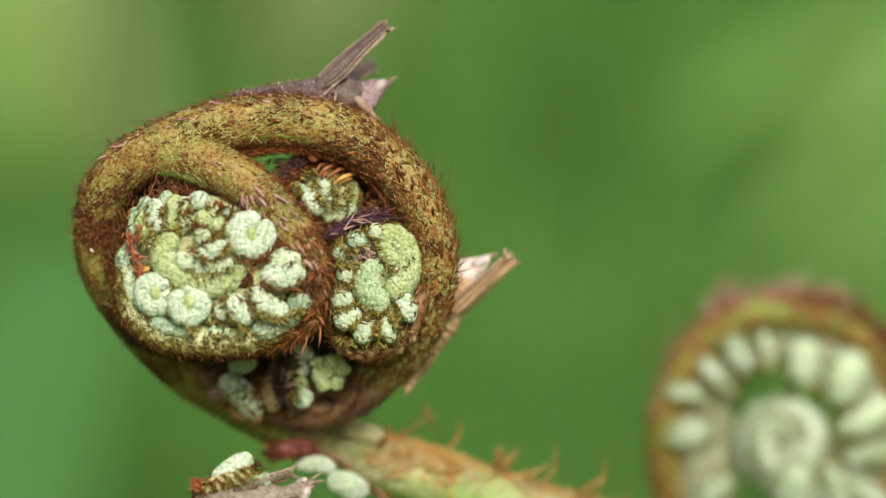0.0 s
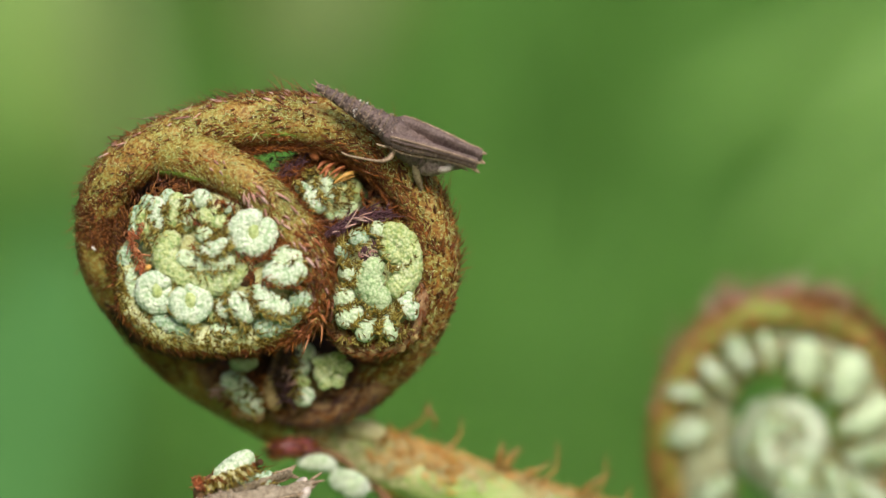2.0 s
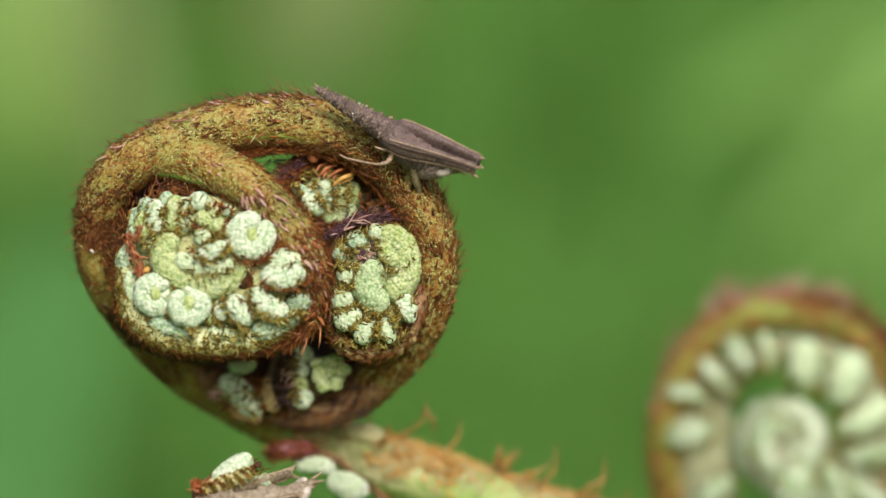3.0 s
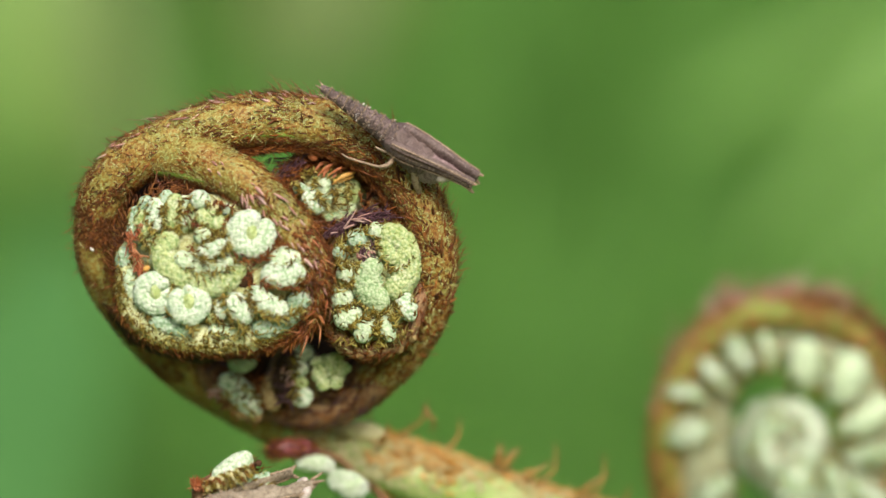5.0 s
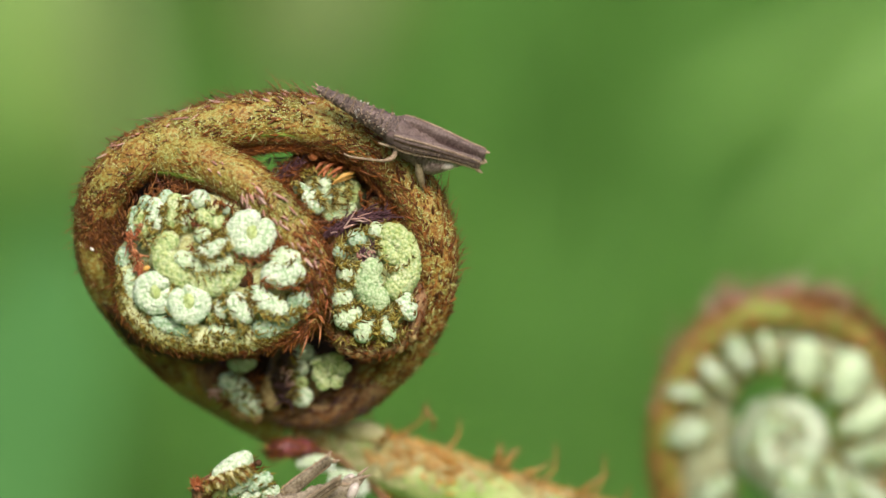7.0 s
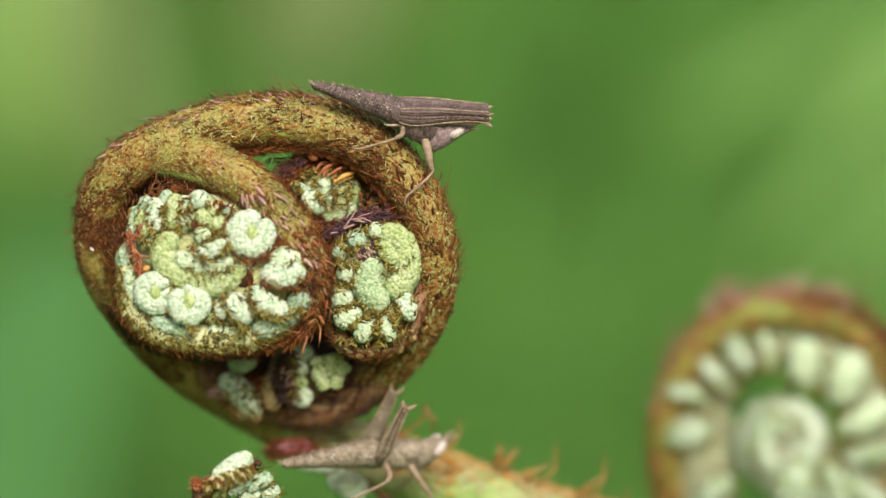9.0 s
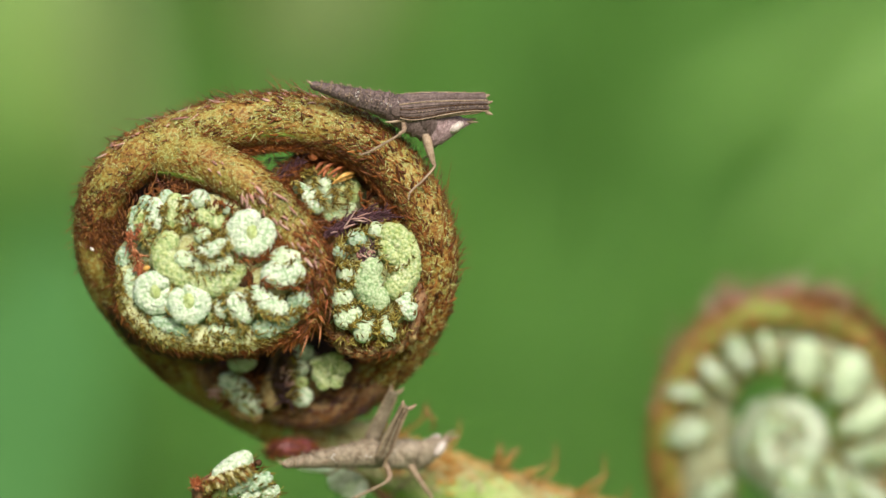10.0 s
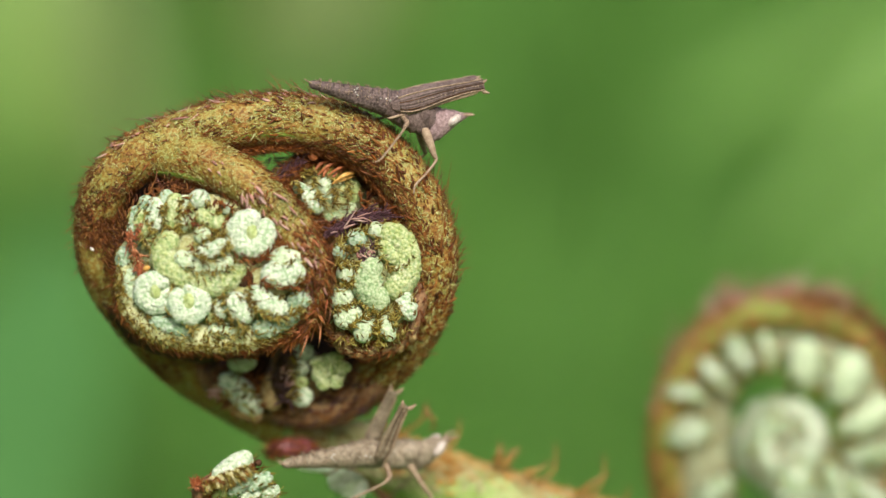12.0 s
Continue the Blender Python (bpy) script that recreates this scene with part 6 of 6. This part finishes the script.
def loft(name, rows, material, parent, segs=24, square=2.6, rough=0.03, seed=1, label="", shift=(0, 0, 0)):
    """A body along x. rows: (x, top, bottom, half width); square: how boxy the cross section is."""
    line = Sweep([(np.array((x, zt, zb)), w) for x, zt, zb, w in rows], 6)
    a = np.arange(segs) / segs * 2 * math.pi
    ca, sa = np.sign(np.cos(a)) * np.abs(np.cos(a)) ** (2 / square), np.sign(np.sin(a)) * np.abs(np.sin(a)) ** (2 / square)
    g = np.random.default_rng(seed)
    m = len(line.c)
    w = g.normal(size=(m, segs))
    w = 1 + rough * (w + np.roll(w, 1, 1) + np.roll(w, 1, 0)) / 1.7
    mid, half = (line.c[:, 1] + line.c[:, 2]) / 2, (line.c[:, 1] - line.c[:, 2]) / 2
    v = np.stack((line.c[:, :1] + 0 * a, line.r[:, None] * ca * w, mid[:, None] + half[:, None] * sa * w), -1).reshape(-1, 3) + np.array(shift)
    f = [[i * segs + j, i * segs + (j + 1) % segs, (i + 1) * segs + (j + 1) % segs, (i + 1) * segs + j] for i in range(m - 1) for j in range(segs)]
    f += [list(range(segs))[::-1], [(m - 1) * segs + j for j in range(segs)]]
    return part(name, v, f, material, parent, label)


def L(x, y, z):
    return np.array((x, y, z), dtype=float)


def make_grasshopper(name, label, skin, chest, front, slim=1.0, stride=1.0, girth=1.0, thigh=None):
    """Head along +x, back along +z, the origin between the hips. Returns the insect and its two jumping legs."""
    bug = thing(name, (0, 0, 0), label, "grasshopper", "grasshoppers")
    rows = [(L(-6.0, 0, 0.05), 0.16)]
    for i in range(9):
        x = -5.75 + i * 0.69
        r = 0.3 + 0.6 * i / 8
        rows += [(L(x, 0, 0.02), r * 0.94), (L(x + 0.52, 0, 0.05), r * 1.06)]
    body = Sweep(rows, 3, (0, 0, 1))
    abdomen = solid("abdomen", body, skin, bug, 20, 1.12, 0.03, 2)
    g = np.random.default_rng(8)
    k = 260
    x = np.concatenate((g.uniform(-5.7, 0.3, 140), np.repeat(-5.28 + 0.69 * np.arange(8), 15)))
    size = np.concatenate((np.full(140, 0.13), np.tile(0.15 + 0.07 * (np.abs(np.abs(np.linspace(-1.6, 1.6, 15)) - 0.3) < 0.15), 8)))
    a = np.concatenate((g.uniform(-1.6, 1.6, 140), np.tile(np.linspace(-1.6, 1.6, 15), 8)))
    r = 0.32 + 0.6 * np.clip((x + 5.75) / 5.52, 0, 1)
    nrm = np.stack((0 * x, np.sin(a), 1.1 * np.cos(a)), 1)
    p = np.stack((x, 0 * x, 0.03 + 0 * x), 1) + nrm * r[:, None]
    v, f = hair_mesh(p, nrm, np.tile((-1.0, 0, 0), (k, 1)), size, 0.42 * size, 0.75, 0.2, g)
    part("bristle", v, f, HIDE_TAN, abdomen, "tiny pale granules", "stuff")
    k = 24
    x, a = g.uniform(-4.5, 1.2, k), g.choice((-1, 1), k) * g.normal(1.15, 0.25, k)
    nrm = np.stack((0 * x, np.sin(a), np.cos(a)), 1)
    p = np.stack((x, 0 * x, 0 * x), 1) + nrm * (0.34 + 0.6 * np.clip((x + 5.75) / 5.52, 0, 1))[:, None]
    v, f = hair_mesh(p, nrm, np.tile((0.3, 0, 0.2), (k, 1)), np.full(k, 0.16), np.full(k, 0.075), 0.9, 0.1, g)
    part("dust", v, f, SPECK, abdomen, "white dust specks", "stuff")
    for s in (-1, 1):
        solid("tail_prong", Sweep([(L(-5.8, 0.12 * s, 0.08), 0.09), (L(-6.1, 0.18 * s, 0.14), 0.06), (L(-6.4, 0.26 * s, 0.24), 0.025)], 4, (0, 0, 1)), HIDE_TAN, abdomen, 6)
    thigh = thigh or skin
    loft("thorax", [(x, zt * girth, zb * girth, w * girth) for x, zt, zb, w in ((-0.7, 0.6, -0.6, 0.62), (-0.2, 0.86, -0.86, 0.86), (0.6, 0.84, -1.2, 1.0), (1.4, 0.7, -1.44, 1.04), (2.2, 0.6, -1.58, 1.04), (2.9, 0.56, -1.62, 0.98), (3.3, 0.54, -1.5, 0.9))], chest, bug, 26, 2.3, 0.05, 4)
    head = loft("head", [(x, zt * girth, zb * girth, w * girth) for x, zt, zb, w in ((2.7, 0.4, -1.5, 0.8), (3.1, 0.56, -1.86, 0.92), (3.6, 0.62, -1.94, 0.9), (4.1, 0.66, -1.56, 0.84), (4.6, 0.68, -0.94, 0.74), (5.0, 0.68, -0.36, 0.58), (5.4, 0.66, 0.1, 0.36), (5.75, 0.62, 0.42, 0.14))], front, bug, 22, 2.2, 0.05, 5, "pale slanted head")
    loft("collar", [(x, zt * girth, zb * girth, w * girth) for x, zt, zb, w in ((1.9, 0.66, -0.5, 1.04), (2.3, 0.72, -0.9, 1.12), (2.9, 0.7, -1.1, 1.1), (3.2, 0.6, -1.0, 1.0))], chest, bug, 22, 2.4, 0.06, 9)
    paws, fore = [], []
    for s in (-1, 1):
        solid("eye", Sweep([(L(4.28, 0.7 * s, -0.38), 0.1), (L(4.4, 0.68 * s, -0.25), 0.26), (L(4.66, 0.6 * s, 0.02), 0.33), (L(4.92, 0.5 * s, 0.3), 0.27), (L(5.06, 0.42 * s, 0.46), 0.1)], 4, (0, 0, 1)), EYE, head, 14, 1.0, 0.0, 1, "pale oval eye")
        solid("antenna", Sweep([(L(5.3, 0.2 * s, 0.5), 0.1), (L(5.75, 0.3 * s, 0.66), 0.09), (L(6.1, 0.42 * s, 0.76), 0.04)], 4, (0, 0, 1)), HIDE_TAN, head, 6)
        paws.append(solid("middle_leg", Sweep([(L(0.9, 0.7 * s, -0.5), 0.18), (L(0.9, 1.5 * s, -0.95), 0.18), (L(0.55, 1.95 * s, -1.05), 0.14), (L(0.4, 2.0 * s, -1.15), 0.1), (L(-0.9, 1.9 * s, -1.75), 0.085), (L(-2.0, 1.8 * s, -2.2), 0.08), (L(-2.45, 1.75 * s, -2.2), 0.06)], 5, (0, 0, 1)), HIDE_TAN, bug, 8))
        fore.append(solid("front_leg", Sweep([(L(2.6, 0.5 * s, -0.8), 0.4 * girth - 0.06), (L(3.2, 1.1 * s, -1.8), 0.6 * girth - 0.28), (L(3.7, 1.4 * s, -2.6), 0.2 * girth), (L(3.9, 1.6 * s, -2.95), 0.11), (L(3.3, 2.1 * s, -4.0), 0.095), (L(2.7, 2.4 * s, -4.9), 0.085), (L(2.7, 2.5 * s, -5.5), 0.05)], 5, (0, 0, 1)), HIDE_TAN, bug, 8))
    legs = []
    for s in (-1, 1):
        femur = [(x * stride, zt * slim, zb * slim, w * slim) for x, zt, zb, w in ((-0.45, 0.25, -0.25, 0.14), (0.1, 0.62, -0.62, 0.34), (0.9, 0.74, -0.84, 0.42), (1.9, 0.78, -0.8, 0.42), (3.1, 0.76, -0.56, 0.38), (4.3, 0.7, -0.38, 0.33), (5.3, 0.64, -0.3, 0.29), (6.0, 0.66, -0.36, 0.32), (6.4, 0.56, -0.32, 0.26))]
        leg = loft("jumping_leg", femur, thigh, bug, 22, 3.0, 0.04, 6, "ridged hind thigh")
        line = Sweep([(np.array((x, zt, zb)), w) for x, zt, zb, w in femur[1:]], 4)
        for k, skin_, w in ((0.97, HIDE_TAN, 0.06), (0.8, thigh, 0.05), (0.66, DARK_BROWN, 0.045), (0.5, thigh, 0.055), (0.36, thigh, 0.05), (0.24, DARK_BROWN, 0.045), (0.12, HIDE_TAN, 0.05)):
            solid("ridge", Sweep([(L(c[0], s * r * (0.98 if 0.1 < k < 0.9 else 0.7), c[2] + (c[1] - c[2]) * k), w) for c, r in zip(line.c[::3], line.r[::3])], 3, (0, 1, 0)), skin_, leg, 6, 1.0, 0.25)
        g2 = np.random.default_rng(12)
        k2 = 70
        pick = g2.integers(2, len(line.c) - 2, k2)
        h = g2.choice((0.97, 0.5, 0.1), k2)
        q = np.stack((line.c[pick, 0], s * line.r[pick] * np.where(h == 0.5, 1.0, 0.7), line.c[pick, 2] + (line.c[pick, 1] - line.c[pick, 2]) * h), 1)
        v, f = hair_mesh(q, np.tile((0.0, float(s), 0.3), (k2, 1)), np.tile((1.0, 0, 0), (k2, 1)), np.full(k2, 0.17), np.full(k2, 0.05), 0.7, 0.2, g2)
        part("granule", v, f, HIDE_TAN, leg, "tiny pale granules", "stuff")
        for k in (-0.4, 0.3):
            solid("knee_spine", Sweep([(L(6.25 * stride, 0.1 * s, k * slim), 0.16), (L(6.25 * stride + 0.25, 0.12 * s, k * 1.2), 0.12), (L(6.25 * stride + 0.45, 0.12 * s, k * 1.4), 0.04)], 3, (0, 0, 1)), HIDE_TAN, leg, 6)
        solid("shin", Sweep([(L(x * stride, y * s, z * slim), r) for x, y, z, r in ((6.0, 0, -0.1, 0.19), (5.6, 0, -0.38, 0.15), (4.0, 0.02, -0.5, 0.13), (2.0, 0.05, -0.72, 0.13), (0.3, 0.06, -0.8, 0.11), (-0.6, 0.08, -0.85, 0.08), (-0.9, 0.1, -0.8, 0.04))], 4, (0, 0, 1)), HIDE_TAN, leg, 8)
        legs.append(leg)
    return bug, legs, paws, fore


main_fern, main_stalk = make_main_fern()
make_left_coil(main_fern)
make_right_coil(main_fern)
make_inner_coils(main_fern)
make_basal_leaflets(main_fern)
make_second_fern()
broad_leaf([V(-640, 760, -H + 90), V(-620, 750, -200), V(-252.27, 700, 66.06), V(-190.33, 690, 129.11), V(-122.97, 685, 101.89), V(-110.59, 680, 58.81), V(-107.65, 680, 20.68)], 20.0, LEAF_PALE, "pale yellow-green drooping leaf, far out of focus")
broad_leaf([V(560, 640, -H + 30), V(540, 630, -200), V(290.43, 620, 5.63), V(232.84, 610, 59.84), V(169.79, 600, 67.19), V(113.46, 590, 38.57), V(71.52, 580, -5.11)], 11, LEAF, "light green drooping leaf, far out of focus")
broad_leaf([V(430, 520, -H), V(420, 510, -200), V(205.92, 510, -19.08), V(167.70, 500, 21.44), V(130.42, 490, 22.32), V(101.00, 480, 7.03), V(79.15, 470, -13.53)], 8.5, LEAF, "green drooping leaf, far out of focus")
broad_leaf([V(540, 650, -H + 30), V(520, 640, -200), V(300, 615, 40), V(195, 605, 82), V(149.4, 600, 72.4), V(105, 600, 51), V(75.8, 600, 39), V(53, 600, 28.2)], 8.0, LEAF, "light green slanting leaf, far out of focus")
broad_leaf([V(-260, 520, -H), V(-250, 510, -250), V(-134.30, 500, -125.42), V(-104.69, 500, -66.20), V(-84.61, 490, -24.42), V(-76.56, 480, 2.42)], 24.0, LEAF_BLUE, "bluish green upright leaf, far out of focus")
broad_leaf([V(-330, 830, -H + 110), V(-320, 825, -150), V(-270, 815, 120), V(-190, 795, 200), V(-48.40, 760, 114.79), V(-38.47, 750, 45.88)], 54.0, LEAF_OLIVE, "olive drooping leaf, far out of focus")
broad_leaf([V(-420, 790, -H + 100), V(-405, 775, -150), V(-235, 740, 112), V(-152, 722, 136), V(-102, 706, 92), V(-87, 700, 45), V(-81, 695, 10)], 16.0, LEAF_OLIVE, "olive green drooping leaf, far out of focus")
upper_bug, upper_legs, upper_paws, upper_fore = make_grasshopper("grasshopper", "small grey-brown grasshopper on top of the coiled fern", HIDE, DUSK, FACE, 0.9, 1.0, 1.02, DUSK)
lower_bug, lower_legs, lower_paws, lower_fore = make_grasshopper("grasshopper", "small tan grasshopper climbing on the hairy fern stem", BARK, BARK, BARK, 0.6, 0.63, 0.8, THIGH)
side_bug, side_legs, side_paws, side_fore = make_grasshopper("grasshopper", "small pale grasshopper that leaps off the coil's edge", BACKLIT_AMBER, BACKLIT_AMBER, PALE_FACE, 0.6, 0.97)
upper_paw, KNEE = upper_paws[0], Vector((0.9, -0.9, -0.6)) * MM
HIP = Vector((2.6, -0.7, -1.0)) * MM
lower_bug.scale = (1.1, 1.1, 1.1)


def spot(p, roll, pitch, yaw):
    return pose(p[0] * MM, p[1] * MM, p[2] * MM, roll, pitch, yaw)


def hind(legs, rows):
    """rows: seconds, thigh pitch against the body (negative: raised), spread to the side, how much lower the second thigh is held."""
    for leg, s in zip(legs, (-1, 1)):
        walk(leg, [(t, pose(0.3 * MM, s * 0.95 * MM, 0.12 * MM, 0, a + (s + 1) / 2 * low, s * w)) for t, a, w, low in rows])


# seconds, sideways and upward offset of the large fern in millimetres, as it shakes after the leap
SWAY = ((0.0, 0.0, 0.0), (0.88, 0.0, 0.0), (1.0, -0.12, 0.0), (1.1, 0.17, 0.11), (1.2, 0.02, 0.0), (1.3, -0.08, 0.01), (1.5, 0.0, -0.05), (1.7, 0.13, 0.12), (1.8, 0.0, -0.03), (2.0, 0.12, 0.14), (2.2, -0.06, 0.08),
        (2.3, 0.08, 0.12), (2.5, -0.05, 0.05), (2.7, 0.0, -0.03), (3.0, 0.0, -0.04), (5.0, 0.0, 0.07), (5.5, 0.05, 0.06), (6.0, -0.04, 0.06), (6.5, 0.02, 0.07), (7.0, 0.0, 0.09), (9.0, 0.0, 0.07), (9.5, 0.0, 0.1), (12.0, 0.0, 0.1))


def ride(rows):
    """Rows of seconds, place, roll, pitch, yaw for an insect that sits on the swaying fern from 1.2 s on."""
    times = sorted({r[0] for r in rows} | {r[0] for r in SWAY if 1.2 < r[0] < 3.2})
    key = np.array([[r[0], *r[1], *r[2:]] for r in rows])
    out = []
    for t in times:
        v = [float(np.interp(t, key[:, 0], key[:, k])) for k in range(1, 7)]
        on = 1.0 if 1.2 < t < 3.2 else 0.0
        dx, dz = (float(np.interp(t, [r[0] for r in SWAY], [r[k] for r in SWAY])) * on for k in (1, 2))
        out.append((t, spot((v[0] + dx, v[1], v[2] + dz), v[3], v[4], v[5])))
    return out


def motions():
    foot = Vector(V(60, 26, -H)) * MM
    walk(main_fern, [(t, pose(foot.x, foot.y, foot.z + (dz - 0.16 * dx) * MM, 0, math.degrees(dx / H), 0)) for t, dx, dz in SWAY])
    walk(upper_bug, ride([
        (0.0, V(-9.1, 2.5, 11.2), -25, -3, 16), (0.85, V(-9.1, 2.5, 11.2), -25, -3, 16), (0.9, V(-8.8, 2.4, 11.25), -25, -3, 16), (1.0, V(-6.1, 1.2, 11.21), -26, 3, 16),
        (1.1, V(-4.54, -1, 10.32), 2, 24, 12), (1.2, V(-4.01, -2.2, 9.00), 26, 23, 6), (1.3, V(-3.88, -2.8, 8.43), 44, 29, 2), (1.5, V(-3.79, -3, 8.22), 48, 30, 0), (3.2, V(-3.72, -3, 8.14), 48, 31, 0),
        (4.8, V(-3.56, -3, 7.95), 52, 34, 0), (5.6, V(-3.56, -3, 7.91), 52, 34, 0), (6.2, V(-3.56, -3, 7.95), 52, 33, 0), (7.0, V(-3.52, -2.8, 8.39), 46, 28, 2), (7.2, V(-3.52, -2.6, 8.59), 44, 26, 3),
        (8.0, V(-3.45, -2.2, 9.16), 36, 22, 5), (8.8, V(-3.50, -1.8, 9.65), 25, 18, 8), (9.5, V(-3.50, -1.6, 9.82), 22, 16, 10), (10.5, V(-3.66, -1.4, 10.06), 16, 14, 13), (11.2, V(-3.66, -1.2, 10.15), 12, 13, 16), (12.0, V(-3.75, -1, 10.20), 10, 13, 17)]))
    hind(upper_legs, [(0.0, -33, 20, 2), (0.85, -33, 20, 2), (1.0, -46, 14, 3), (1.1, -36, 2, 4), (1.2, -31, 0, 0), (1.3, -19, -3, 0), (1.5, -15, -5, 0), (3.2, -14, -5, 0), (4.8, -7, -5, 0), (6.2, -8, -5, 0), (7.2, -12, -4, 0), (8.8, -15, -3, 0), (10.5, -20, -2, 0), (12.0, -26, -1, 0)])
    walk(upper_paw, [(t, Matrix.Translation(KNEE) @ pose(0, 0, 0, 0, a, 0) @ Matrix.Translation(-KNEE)) for t, a in ((0.0, -40), (0.9, -35), (1.2, -8), (1.5, -8), (6.5, -8), (7.2, -8), (8.8, -12), (10.5, -30), (12.0, -44))])
    walk(upper_fore[0], [(t, Matrix.Translation(HIP) @ pose(0, 0, 0, a, 0, 0) @ Matrix.Translation(-HIP)) for t, a in ((0.0, 12), (0.9, 12), (1.0, 14), (1.3, 26), (6.6, 26), (7.2, 18), (8.8, 2), (9.5, 0), (12.0, 0))])
    walk(lower_bug, [
        (0.0, spot(V(-14.77, -4.6, -17.75), 35, -11, 8)), (3.2, spot(V(-14.77, -4.6, -17.75), 35, -11, 8)), (5.0, spot(V(-14.73, -4.6, -17.75), 35, -11, 8)), (5.5, spot(V(-14.14, -4.6, -17.75), 35, -12, 8)), (6.0, spot(V(-13.12, -4.6, -17.91), 35, -14, 8)), (6.3, spot(V(-12.58, -4.4, -18.12), 35, -16, 8)),
        (6.6, spot(V(-12.12, -4.1, -18.22), 35, -17, 8)), (7.0, spot(V(-11.33, -3.4, -18.12), 34, -17, 8)), (7.2, spot(V(-11.07, -3, -18.03), 34, -16, 8)), (8.0, spot(V(-8.2, 1.0, -16.6), 30, -12, 14)), (8.8, spot(V(-5.25, 4.4, -14.72), 25, -5.5, 21)), (12.0, spot(V(-5.28, 4.4, -14.72), 25, -5.5, 21))])
    hind(lower_legs, [(0.0, -5, 4, 0), (5.0, -5, 4, 0), (5.5, -8, 6, 0), (6.0, -12, 3, 0), (6.3, -18, 3, 0), (6.6, -20, 3, 0), (7.2, -26, 3, 0), (8.8, -67, 2, 0), (12.0, -67, 2, 0)])
    walk(side_bug, [
        (0.0, spot(V(0.25, 6, -5.12), 170, -60, 0)), (0.868, spot(V(0.25, 6, -5.12), 170, -60, 0)), (0.88, spot(V(1.27, 6.3, -4.39), 168, -46, 0)), (0.93, spot(V(17.23, 9, 2.69), 165, -28, 0)), (0.955, spot(V(27.47, 12, 5.91), 165, -24, 0)), (1.0, spot(V(62, 26, 12), 120, -20, 0)), (1.15, spot(V(130, 60, 5), 50, 10, 0)), (1.4, spot(V(230, 120, -180), 0, 40, 0)),
        (1.6, spot(V(290, 160, -445), 0, 12, 0)), (1.7, spot(V(291, 160, -445), 0, 0, 0)), (12.0, spot(V(291, 160, -445), 0, 0, 0))])
    hind(side_legs, [(0.0, -16, 4, 0), (0.868, -16, 4, 0), (0.9, -2, 2, 0), (0.95, 8, 2, 0), (1.4, 15, 2, 0), (1.7, -35, 4, 0), (12.0, -35, 4, 0)])


motions()
